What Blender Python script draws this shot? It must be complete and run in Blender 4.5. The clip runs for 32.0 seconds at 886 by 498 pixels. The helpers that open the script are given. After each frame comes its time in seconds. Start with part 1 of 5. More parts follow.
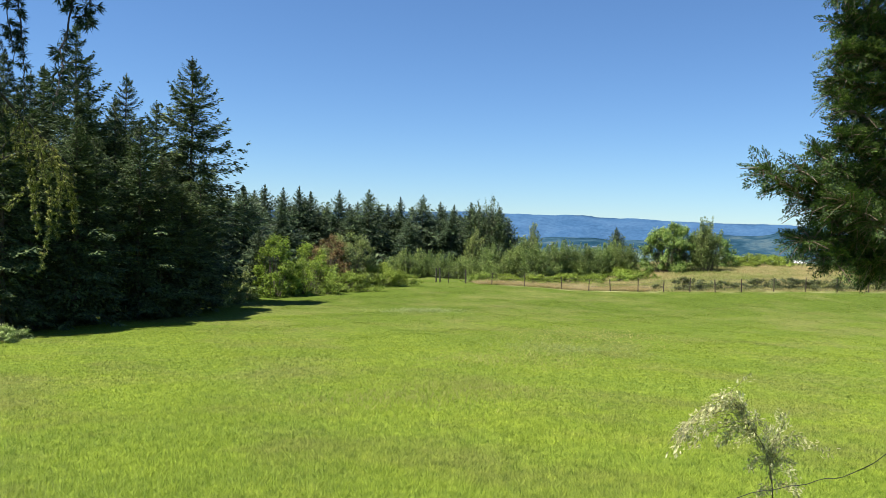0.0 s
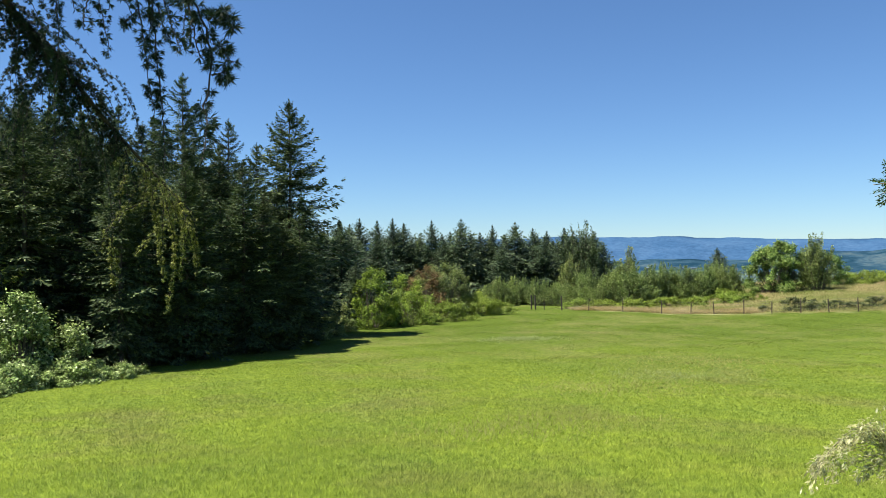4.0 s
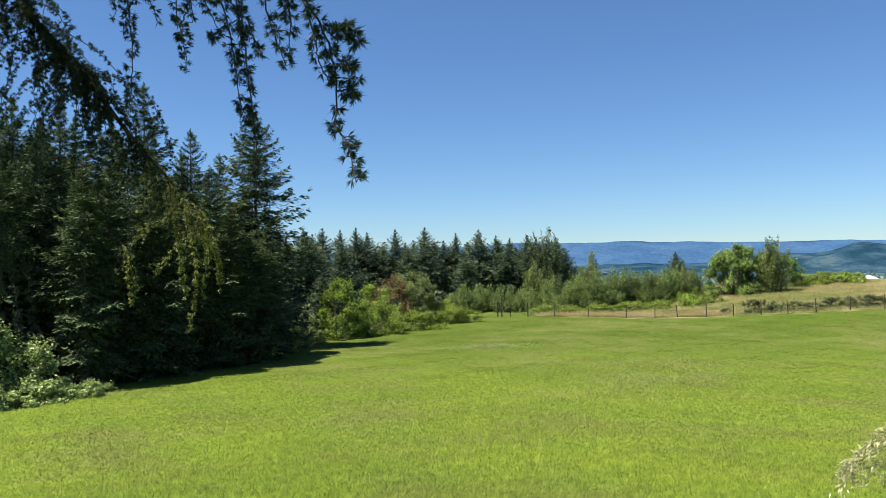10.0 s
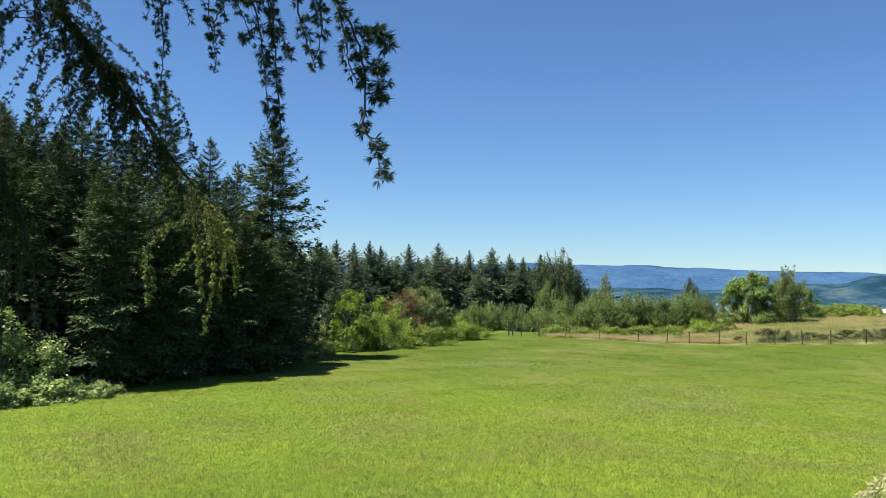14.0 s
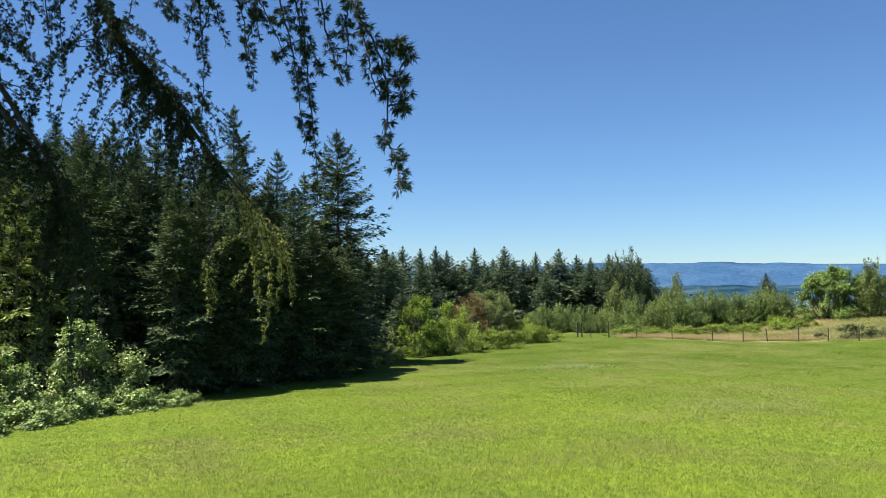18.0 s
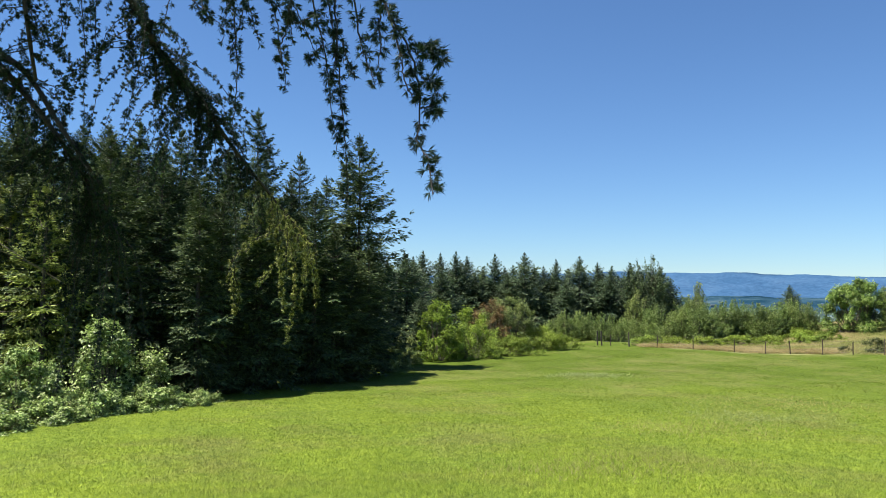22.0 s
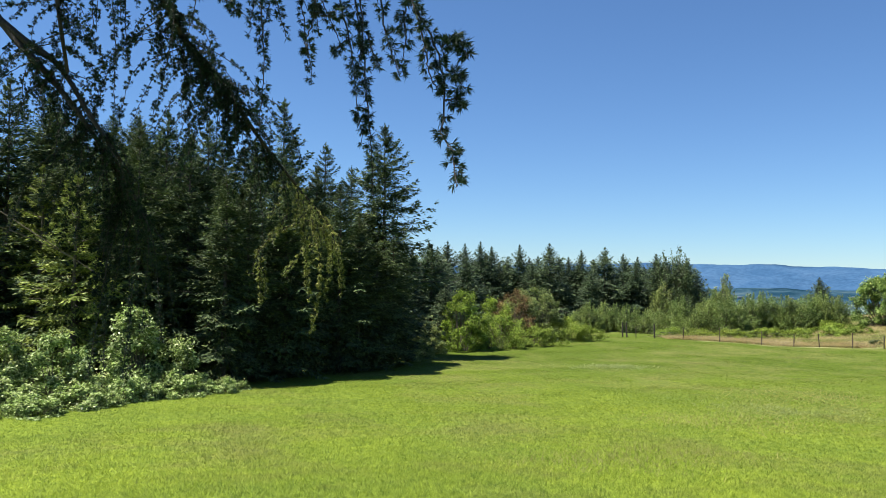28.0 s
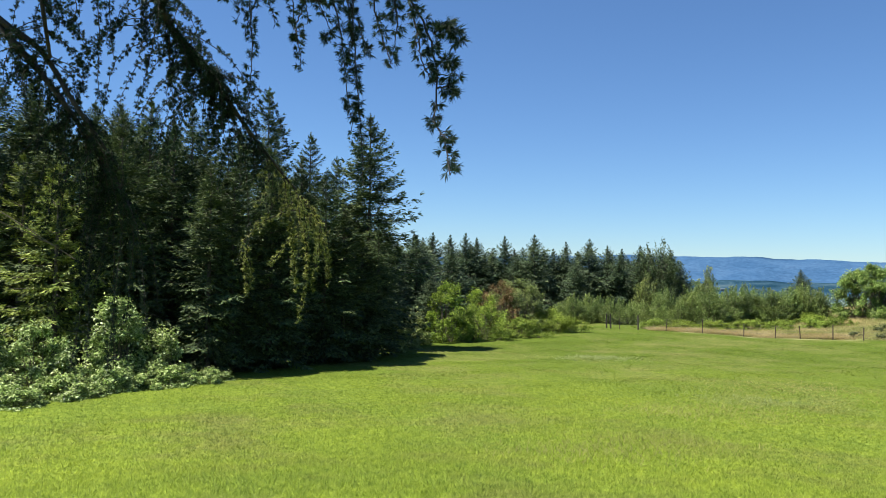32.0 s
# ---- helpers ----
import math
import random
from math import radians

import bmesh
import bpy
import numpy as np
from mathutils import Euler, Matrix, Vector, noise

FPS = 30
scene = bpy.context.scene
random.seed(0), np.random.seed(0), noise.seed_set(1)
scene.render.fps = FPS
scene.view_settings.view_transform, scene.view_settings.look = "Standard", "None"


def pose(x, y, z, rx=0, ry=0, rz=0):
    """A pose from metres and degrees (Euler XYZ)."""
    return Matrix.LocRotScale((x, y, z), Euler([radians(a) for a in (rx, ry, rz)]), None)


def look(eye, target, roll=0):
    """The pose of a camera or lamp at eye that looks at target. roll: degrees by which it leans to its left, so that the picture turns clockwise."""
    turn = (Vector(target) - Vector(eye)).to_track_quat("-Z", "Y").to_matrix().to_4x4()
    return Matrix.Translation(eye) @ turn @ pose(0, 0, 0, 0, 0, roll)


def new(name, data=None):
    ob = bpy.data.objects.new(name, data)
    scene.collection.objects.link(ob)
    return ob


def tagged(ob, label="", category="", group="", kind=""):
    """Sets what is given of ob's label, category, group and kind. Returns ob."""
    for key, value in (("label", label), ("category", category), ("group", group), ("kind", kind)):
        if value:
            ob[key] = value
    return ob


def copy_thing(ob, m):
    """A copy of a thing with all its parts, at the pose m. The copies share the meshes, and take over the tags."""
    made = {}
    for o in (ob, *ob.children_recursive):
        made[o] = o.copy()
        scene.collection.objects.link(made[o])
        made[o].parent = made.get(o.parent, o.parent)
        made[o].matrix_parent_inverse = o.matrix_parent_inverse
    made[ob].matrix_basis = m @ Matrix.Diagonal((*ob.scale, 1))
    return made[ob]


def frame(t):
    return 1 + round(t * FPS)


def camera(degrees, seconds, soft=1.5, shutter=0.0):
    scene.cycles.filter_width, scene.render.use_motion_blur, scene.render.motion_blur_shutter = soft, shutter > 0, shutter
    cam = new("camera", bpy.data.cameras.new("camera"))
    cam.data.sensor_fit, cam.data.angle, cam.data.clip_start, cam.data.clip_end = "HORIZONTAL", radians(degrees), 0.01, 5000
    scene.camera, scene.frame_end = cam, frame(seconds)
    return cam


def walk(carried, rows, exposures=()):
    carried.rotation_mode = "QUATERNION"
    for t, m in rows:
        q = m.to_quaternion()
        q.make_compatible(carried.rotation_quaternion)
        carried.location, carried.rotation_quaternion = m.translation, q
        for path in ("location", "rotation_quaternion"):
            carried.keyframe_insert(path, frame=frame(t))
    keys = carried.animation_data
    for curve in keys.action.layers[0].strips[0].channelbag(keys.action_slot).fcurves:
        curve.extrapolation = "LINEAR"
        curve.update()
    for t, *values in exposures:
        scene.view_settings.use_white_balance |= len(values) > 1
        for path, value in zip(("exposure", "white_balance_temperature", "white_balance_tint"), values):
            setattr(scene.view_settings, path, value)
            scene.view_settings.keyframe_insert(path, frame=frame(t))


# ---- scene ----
cam = camera(60.7, 32.0, 0.55)
PATH = [
    (0.0, pose(-0.000, 0.000, 1.650, 88.700, -1.500, 0.000)),
    (0.5, pose(-0.012, -0.008, 1.654, 88.796, -1.933, 0.230)),
    (1.0, pose(-0.031, -0.015, 1.660, 89.003, -2.315, 0.742)),
    (1.5, pose(-0.046, -0.016, 1.661, 89.195, -2.352, 1.479)),
    (2.0, pose(-0.055, -0.009, 1.657, 89.403, -1.983, 2.413)),
    (2.5, pose(-0.080, -0.009, 1.670, 89.662, -1.334, 3.454)),
    (3.0, pose(-0.097, -0.002, 1.669, 90.080, -0.555, 4.585)),
    (3.5, pose(-0.107, 0.006, 1.678, 90.481, 0.119, 5.753)),
    (4.0, pose(-0.141, 0.024, 1.681, 90.768, 0.538, 6.938)),
    (4.5, pose(-0.156, 0.021, 1.681, 90.787, 0.780, 8.043)),
    (6.5, pose(-0.417, 0.086, 1.670, 90.518, 1.727, 8.399)),
    (7.0, pose(-0.471, 0.087, 1.673, 90.704, 1.489, 7.413)),
    (7.5, pose(-0.577, 0.068, 1.690, 90.989, 1.165, 6.152)),
    (8.0, pose(-0.694, 0.059, 1.707, 91.317, 0.945, 4.850)),
    (8.5, pose(-0.751, 0.072, 1.715, 91.495, 1.040, 3.863)),
    (9.0, pose(-0.742, 0.070, 1.736, 91.478, 1.298, 3.486)),
    (9.5, pose(-0.719, 0.033, 1.726, 91.335, 1.520, 3.565)),
    (10.0, pose(-0.730, 0.032, 1.732, 91.316, 1.489, 3.845)),
    (10.5, pose(-0.749, 0.029, 1.730, 91.492, 1.190, 4.063)),
    (11.0, pose(-0.751, 0.011, 1.710, 91.777, 0.770, 4.102)),
    (11.5, pose(-0.768, 0.034, 1.710, 92.006, 0.373, 4.000)),
    (12.0, pose(-0.755, 0.031, 1.714, 92.107, 0.001, 3.904)),
    (12.5, pose(-0.739, 0.014, 1.708, 92.149, -0.380, 3.850)),
    (13.0, pose(-0.750, 0.021, 1.701, 92.260, -0.673, 3.875)),
    (13.5, pose(-0.753, 0.028, 1.706, 92.453, -0.820, 4.169)),
    (14.0, pose(-0.760, 0.037, 1.696, 92.569, -0.807, 4.773)),
    (14.5, pose(-0.737, 0.031, 1.697, 92.557, -0.830, 5.730)),
    (15.0, pose(-0.688, 0.022, 1.714, 92.393, -0.971, 6.912)),
    (15.5, pose(-0.672, 0.043, 1.719, 92.187, -0.951, 8.029)),
    (17.5, pose(-0.661, 0.041, 1.690, 92.550, 0.776, 9.820)),
    (18.0, pose(-0.622, 0.027, 1.705, 92.851, 0.783, 9.907)),
    (18.5, pose(-0.626, 0.019, 1.705, 93.190, 0.812, 9.969)),
    (19.0, pose(-0.626, 0.018, 1.699, 93.420, 0.663, 10.096)),
    (19.5, pose(-0.629, 0.012, 1.698, 93.474, 0.475, 10.255)),
    (20.0, pose(-0.630, 0.013, 1.702, 93.390, 0.201, 10.447)),
    (20.5, pose(-0.624, 0.016, 1.708, 93.274, -0.125, 10.716)),
    (21.0, pose(-0.630, 0.015, 1.702, 93.232, -0.308, 10.966)),
    (21.5, pose(-0.644, 0.010, 1.694, 93.250, -0.291, 11.185)),
    (22.0, pose(-0.649, 0.005, 1.692, 93.270, -0.305, 11.377)),
    (22.5, pose(-0.641, -0.003, 1.701, 93.246, -0.354, 11.542)),
    (23.0, pose(-0.649, 0.016, 1.708, 93.153, -0.382, 11.704)),
    (23.5, pose(-0.653, 0.010, 1.701, 93.015, -0.268, 11.915)),
    (24.0, pose(-0.658, 0.001, 1.689, 92.824, -0.249, 12.124)),
    (24.5, pose(-0.655, 0.000, 1.690, 92.612, -0.427, 12.280)),
    (25.0, pose(-0.648, -0.002, 1.696, 92.485, -0.646, 12.410)),
    (25.5, pose(-0.654, 0.004, 1.697, 92.484, -0.782, 12.491)),
    (27.5, pose(-0.620, -0.014, 1.695, 92.545, -0.885, 13.178)),
    (28.0, pose(-0.642, -0.013, 1.696, 92.511, -0.665, 13.226)),
    (28.5, pose(-0.654, -0.007, 1.706, 92.554, -0.496, 13.080)),
    (29.0, pose(-0.663, -0.010, 1.703, 92.760, -0.331, 12.812)),
    (29.5, pose(-0.652, -0.012, 1.713, 92.897, -0.347, 12.546)),
    (30.0, pose(-0.638, -0.021, 1.713, 92.917, -0.488, 12.353)),
    (30.5, pose(-0.647, -0.001, 1.700, 92.722, -0.584, 12.238)),
    (31.0, pose(-0.669, 0.020, 1.696, 92.404, -0.678, 12.163)),
    (31.5, pose(-0.671, 0.008, 1.690, 92.096, -0.817, 12.134)),
    (32.0, pose(-0.669, 0.003, 1.690, 91.856, -0.879, 12.080)),
]
EXPOSURES = [(0.0, 1.22), (4.0, 1.19), (7.0, 1.17), (10.0, 1.12), (14.0, 1.15), (18.0, 1.19), (22.0, 1.23), (32.0, 1.20)]
walk(cam, PATH, EXPOSURES)

# ---- light ----
SUN_AZ, SUN_EL = radians(-108), radians(62)      # azimuth clockwise from +y
world = bpy.data.worlds.new("sky")
scene.world = world
world.use_nodes = True
wn = world.node_tree.nodes
sky = wn.new("ShaderNodeTexSky")
sky.sky_type, sky.sun_disc = "NISHITA", False
sky.sun_elevation, sky.sun_rotation = SUN_EL, SUN_AZ
sky.altitude, sky.air_density, sky.dust_density, sky.ozone_density = 300, 1.0, 0.0, 6.0
wn["Background"].inputs["Strength"].default_value = 0.055
tint = wn.new("ShaderNodeMix")
tint.data_type, tint.blend_type = "RGBA", "MULTIPLY"
tint.inputs["Factor"].default_value = 1.0
tint.inputs["B"].default_value = (0.79, 0.95, 1.10, 1)
world.node_tree.links.new(sky.outputs[0], tint.inputs["A"])
world.node_tree.links.new(tint.outputs["Result"], wn["Background"].inputs["Color"])

sun = new("sun", bpy.data.lights.new("sun", "SUN"))
sun.data.energy, sun.data.angle, sun.data.color = 5.0, radians(0.5), (1.0, 0.95, 0.87)
toward = Vector((math.sin(SUN_AZ) * math.cos(SUN_EL), math.cos(SUN_AZ) * math.cos(SUN_EL), math.sin(SUN_EL)))
sun.matrix_world = look(toward * 50, (0, 0, 0))

# ---- materials ----


def material(name):
    m = bpy.data.materials.new(name)
    m.use_nodes = True
    nt = m.node_tree
    return m, nt, nt.nodes["Principled BSDF"], nt.nodes["Material Output"]


def node(nt, kind, **values):
    n = nt.nodes.new(kind)
    for key, v in values.items():
        n.inputs[key].default_value = v
    return n


def ramp(nt, source, stops):
    r = nt.nodes.new("ShaderNodeValToRGB")
    e = r.color_ramp.elements
    while len(e) < len(stops):
        e.new(0.5)
    for el, (p, c) in zip(e, stops):
        el.position, el.color = p, (*c, 1)
    nt.links.new(source, r.inputs[0])
    return r.outputs[0]


def noise_of(nt, scale, detail=3, vector=None, rough=0.55):
    n = node(nt, "ShaderNodeTexNoise", Scale=scale, Detail=detail, Roughness=rough)
    nt.links.new(vector if vector else nt.nodes.new("ShaderNodeNewGeometry").outputs["Position"], n.inputs["Vector"])
    return n.outputs["Fac"]


def mix(nt, fac, a, b, mode="MIX"):
    n = nt.nodes.new("ShaderNodeMix")
    n.data_type, n.blend_type = "RGBA", mode
    for value, socket in ((fac, n.inputs["Factor"]), (a, n.inputs["A"]), (b, n.inputs["B"])):
        if isinstance(value, (int, float)):
            socket.default_value = value
        elif isinstance(value, tuple):
            socket.default_value = (*value, 1)
        else:
            nt.links.new(value, socket)
    return n.outputs["Result"]


def leaf_material(name, dark, light, tip=None, translucent=0.3, rough=0.5, patch=0.6):
    """Foliage: each leaf its own shade between dark and light, broad patches of tone, some light through the leaf."""
    m, nt, p, out = material(name)
    geo = nt.nodes.new("ShaderNodeNewGeometry")
    stops = [(0.0, dark), (0.75, light)] + ([(1.0, tip)] if tip else [])
    c = ramp(nt, geo.outputs["Random Per Island"], stops)
    tone = ramp(nt, noise_of(nt, patch, 2), [(0.3, (0.62, 0.62, 0.62)), (0.7, (1.15, 1.15, 1.05))])
    c = mix(nt, 1.0, c, tone, "MULTIPLY")
    info = nt.nodes.new("ShaderNodeObjectInfo")
    each = ramp(nt, info.outputs["Random"], [(0.0, (0.85, 0.9, 0.85)), (1.0, (1.12, 1.08, 1.0))])
    c = mix(nt, 1.0, c, each, "MULTIPLY")
    nt.links.new(c, p.inputs["Base Color"])
    p.inputs["Roughness"].default_value = rough
    p.inputs["Specular IOR Level"].default_value = 0.2
    if translucent:
        tr = nt.nodes.new("ShaderNodeBsdfTranslucent")
        nt.links.new(c, tr.inputs["Color"])
        ms = node(nt, "ShaderNodeMixShader", Fac=translucent)
        nt.links.new(p.outputs[0], ms.inputs[1])
        nt.links.new(tr.outputs[0], ms.inputs[2])
        nt.links.new(ms.outputs[0], out.inputs["Surface"])
    return m


def bark_material(name, dark, light, scale=14):
    m, nt, p, out = material(name)
    tc = nt.nodes.new("ShaderNodeTexCoord")
    mp = node(nt, "ShaderNodeMapping", Scale=(1, 1, 0.25))
    nt.links.new(tc.outputs["Object"], mp.inputs["Vector"])
    f = noise_of(nt, scale, 5, mp.outputs[0], 0.65)
    nt.links.new(ramp(nt, f, [(0.3, dark), (0.7, light)]), p.inputs["Base Color"])
    p.inputs["Roughness"].default_value = 0.9
    b = node(nt, "ShaderNodeBump", Strength=0.7, Distance=0.02)
    nt.links.new(f, b.inputs["Height"])
    nt.links.new(b.outputs[0], p.inputs["Normal"])
    return m


def plain_material(name, a, b, scale=6.0, rough=0.7, metal=0.0, low=0.3, high=0.7):
    m, nt, p, out = material(name)
    nt.links.new(ramp(nt, noise_of(nt, scale, 6), [(low, a), (high, b)]), p.inputs["Base Color"])
    p.inputs["Roughness"].default_value, p.inputs["Metallic"].default_value = rough, metal
    return m


def hill_material(name, tones, scale):
    """Forest on a far slope: dark stands, lighter stands and pale clearings, in stretches along the slope. Haze is part
    of the tones given.
    """
    m, nt, p, out = material(name)
    mp = node(nt, "ShaderNodeMapping", Scale=(1, 1, 2.2))
    nt.links.new(nt.nodes.new("ShaderNodeNewGeometry").outputs["Position"], mp.inputs["Vector"])
    broad = ramp(nt, noise_of(nt, scale, 6, mp.outputs[0], 0.62), [(0.36, tones[0]), (0.52, tones[1]), (0.66, tones[2])])
    fine = ramp(nt, noise_of(nt, scale * 9, 3, mp.outputs[0]), [(0.3, (0.8, 0.82, 0.86)), (0.7, (1.18, 1.16, 1.12))])
    nt.links.new(mix(nt, 1.0, broad, fine, "MULTIPLY"), p.inputs["Base Color"])
    p.inputs["Roughness"].default_value, p.inputs["Specular IOR Level"].default_value = 1.0, 0.0
    return m


def grass_colour(nt):
    """Mottled meadow green, by the place on the field."""
    broad = ramp(nt, noise_of(nt, 0.07, 3), [(0.35, (0.262, 0.345, 0.048)), (0.65, (0.325, 0.405, 0.056))])
    mid = ramp(nt, noise_of(nt, 0.33, 4), [(0.42, (0.0, 0.0, 0.0)), (0.70, (0.8, 0.8, 0.8))])
    c = mix(nt, mid, broad, (0.235, 0.320, 0.058))
    # darker green towards the far side of the field
    place = nt.nodes.new("ShaderNodeSeparateXYZ")
    nt.links.new(nt.nodes.new("ShaderNodeNewGeometry").outputs["Position"], place.inputs[0])
    extent = node(nt, "ShaderNodeMapRange", **{"From Min": 9.0, "From Max": 48.0, "To Min": 0.0, "To Max": 0.9})
    nt.links.new(place.outputs["Y"], extent.inputs["Value"])
    c = mix(nt, extent.outputs["Result"], c, (0.092, 0.134, 0.018))
    dry = ramp(nt, noise_of(nt, 0.19, 5, None, 0.7), [(0.47, (0, 0, 0)), (0.67, (0.68, 0.68, 0.68))])
    c = mix(nt, dry, c, (0.228, 0.226, 0.085))
    fine = ramp(nt, noise_of(nt, 3.2, 3), [(0.3, (0.80, 0.83, 0.80)), (0.7, (1.06, 1.04, 1.02))])
    c = mix(nt, 1.0, c, (0.88, 0.90, 0.80), "MULTIPLY")
    tuft = ramp(nt, noise_of(nt, 7.5, 3, None, 0.65), [(0.34, (0.66, 0.72, 0.66)), (0.5, (1.0, 1.0, 1.0)), (0.68, (1.30, 1.24, 1.30))])
    c = mix(nt, 1.0, c, tuft, "MULTIPLY")
    return mix(nt, 1.0, c, fine, "MULTIPLY")


def ground_material():
    m, nt, p, out = material("ground")
    geo = nt.nodes.new("ShaderNodeNewGeometry")
    xyz = nt.nodes.new("ShaderNodeSeparateXYZ")
    nt.links.new(geo.outputs["Position"], xyz.inputs[0])

    def math_node(op, a, b, clamp=False):
        n = nt.nodes.new("ShaderNodeMath")
        n.operation, n.use_clamp = op, clamp
        for k, v in enumerate((a, b)):
            if isinstance(v, (int, float)):
                n.inputs[k].default_value = v
            else:
                nt.links.new(v, n.inputs[k])
        return n.outputs[0]

    x, y = xyz.outputs["X"], xyz.outputs["Y"]
    wob = math_node("MULTIPLY", math_node("SUBTRACT", noise_of(nt, 0.8, 3), 0.5), 2.0)
    green = mix(nt, 1.0, grass_colour(nt), (0.78, 0.78, 0.72), "MULTIPLY")
    # straw and dry stalks beyond the fence
    straw = ramp(nt, noise_of(nt, 0.16, 5), [(0.33, (0.15, 0.20, 0.045)), (0.52, (0.235, 0.23, 0.085)), (0.68, (0.35, 0.295, 0.15))])
    straw = mix(nt, 1.0, straw, ramp(nt, noise_of(nt, 5.0, 3), [(0.3, (0.7, 0.7, 0.7)), (0.7, (1.15, 1.15, 1.15))]), "MULTIPLY")
    bent = math_node("SUBTRACT", math_node("MULTIPLY", math_node("MINIMUM", x, 22.6), 0.44), math_node("MULTIPLY", math_node("MAXIMUM", math_node("SUBTRACT", x, 22.6), 0.0), 0.14))
    line = math_node("ADD", math_node("SUBTRACT", math_node("ADD", y, bent), 66.9), math_node("MULTIPLY", wob, 0.3))
    right = math_node("MULTIPLY", math_node("ADD", math_node("SUBTRACT", x, 4.0), wob), 0.5, True)
    verge = math_node("MULTIPLY", math_node("ADD", line, 0.8), 3.0, True)
    worn = ramp(nt, noise_of(nt, 0.35, 3), [(0.42, (0.0, 0.0, 0.0)), (0.66, (0.75, 0.75, 0.75))])
    c = mix(nt, math_node("MULTIPLY", math_node("MULTIPLY", verge, right), worn), green, (0.30, 0.29, 0.14))
    far_side = math_node("MULTIPLY", line, 1.5, True)
    c = mix(nt, math_node("MULTIPLY", far_side, right), c, straw)
    # dark brown ground under the trees
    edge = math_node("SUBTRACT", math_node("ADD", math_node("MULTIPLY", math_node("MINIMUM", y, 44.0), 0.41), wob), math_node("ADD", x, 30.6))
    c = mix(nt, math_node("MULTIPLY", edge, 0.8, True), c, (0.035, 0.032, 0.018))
    # valley floor: field and wood colours greyed and blued for haze
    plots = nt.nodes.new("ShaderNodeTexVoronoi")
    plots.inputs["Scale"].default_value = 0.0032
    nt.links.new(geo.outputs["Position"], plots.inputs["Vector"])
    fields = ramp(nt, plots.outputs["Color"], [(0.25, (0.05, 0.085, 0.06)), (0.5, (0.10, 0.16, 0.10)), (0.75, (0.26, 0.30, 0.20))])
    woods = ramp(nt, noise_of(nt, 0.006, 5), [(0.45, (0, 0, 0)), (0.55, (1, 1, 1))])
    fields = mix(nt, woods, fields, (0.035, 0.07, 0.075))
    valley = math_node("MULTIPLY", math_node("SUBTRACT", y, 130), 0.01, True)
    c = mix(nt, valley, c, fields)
    nt.links.new(c, p.inputs["Base Color"])
    p.inputs["Roughness"].default_value = 0.95
    p.inputs["Specular IOR Level"].default_value = 0.1
    bump = node(nt, "ShaderNodeBump", Strength=0.9, Distance=0.08)
    nt.links.new(noise_of(nt, 9.0, 4), bump.inputs["Height"])
    nt.links.new(bump.outputs[0], p.inputs["Normal"])
    return m


def blade_material(name, colour=None):
    m, nt, p, out = material(name)
    c = grass_colour(nt) if colour is None else ramp(nt, noise_of(nt, 0.3, 4), [(0.35, colour[0]), (0.65, colour[1])])
    geo = nt.nodes.new("ShaderNodeNewGeometry")
    vary = ramp(nt, geo.outputs["Random Per Island"], [(0.0, (0.82, 0.86, 0.74)), (0.5, (1.0, 1.0, 0.95)), (0.93, (1.17, 1.14, 1.06)), (1.0, (1.5, 1.45, 1.5))])
    c = mix(nt, 1.0, c, vary, "MULTIPLY")
    nt.links.new(c, p.inputs["Base Color"])
    p.inputs["Roughness"].default_value = 0.6
    p.inputs["Specular IOR Level"].default_value = 0.15
    soft = nt.nodes.new("ShaderNodeMix")
    soft.data_type = "VECTOR"
    soft.inputs["Factor"].default_value = 0.55
    nt.links.new(geo.outputs["Normal"], soft.inputs["A"])
    soft.inputs["B"].default_value = (0, 0, 1)
    nt.links.new(soft.outputs["Result"], p.inputs["Normal"])
    tr = nt.nodes.new("ShaderNodeBsdfTranslucent")
    nt.links.new(c, tr.inputs["Color"])
    ms = node(nt, "ShaderNodeMixShader", Fac=0.5)
    nt.links.new(p.outputs[0], ms.inputs[1])
    nt.links.new(tr.outputs[0], ms.inputs[2])
    nt.links.new(ms.outputs[0], out.inputs["Surface"])
    return m


GROUND = ground_material()
BLADES = blade_material("meadow_blades")
STRAW = blade_material("straw_blades", ((0.165, 0.195, 0.055), (0.35, 0.285, 0.150)))
RUST = blade_material("rusty_stalks", ((0.27, 0.20, 0.09), (0.36, 0.31, 0.17)))
FIR = leaf_material("fir_needles", (0.028, 0.050, 0.024), (0.100, 0.145, 0.062), (0.220, 0.265, 0.105), 0.12, 0.7)
ALDER = leaf_material("alder_leaves", (0.045, 0.072, 0.035), (0.13, 0.175, 0.080), (0.24, 0.29, 0.15), 0.2, 0.5, 0.5)
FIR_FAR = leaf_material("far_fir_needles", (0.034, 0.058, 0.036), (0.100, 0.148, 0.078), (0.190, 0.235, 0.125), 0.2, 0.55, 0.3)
SPRUCE = leaf_material("young_spruce_needles", (0.085, 0.122, 0.030), (0.265, 0.335, 0.075), (0.430, 0.490, 0.130), 0.2, 0.5, 1.0)
LIME = leaf_material("yellow_green_leaves", (0.095, 0.155, 0.025), (0.290, 0.400, 0.056), (0.440, 0.540, 0.105), 0.35, 0.45, 0.7)
RUSSET = leaf_material("russet_leaves", (0.13, 0.080, 0.038), (0.28, 0.165, 0.078), (0.30, 0.29, 0.11), 0.25, 0.5, 0.8)
OLIVE = leaf_material("olive_leaves", (0.085, 0.120, 0.036), (0.270, 0.330, 0.105), (0.420, 0.470, 0.200), 0.3, 0.45, 0.6)
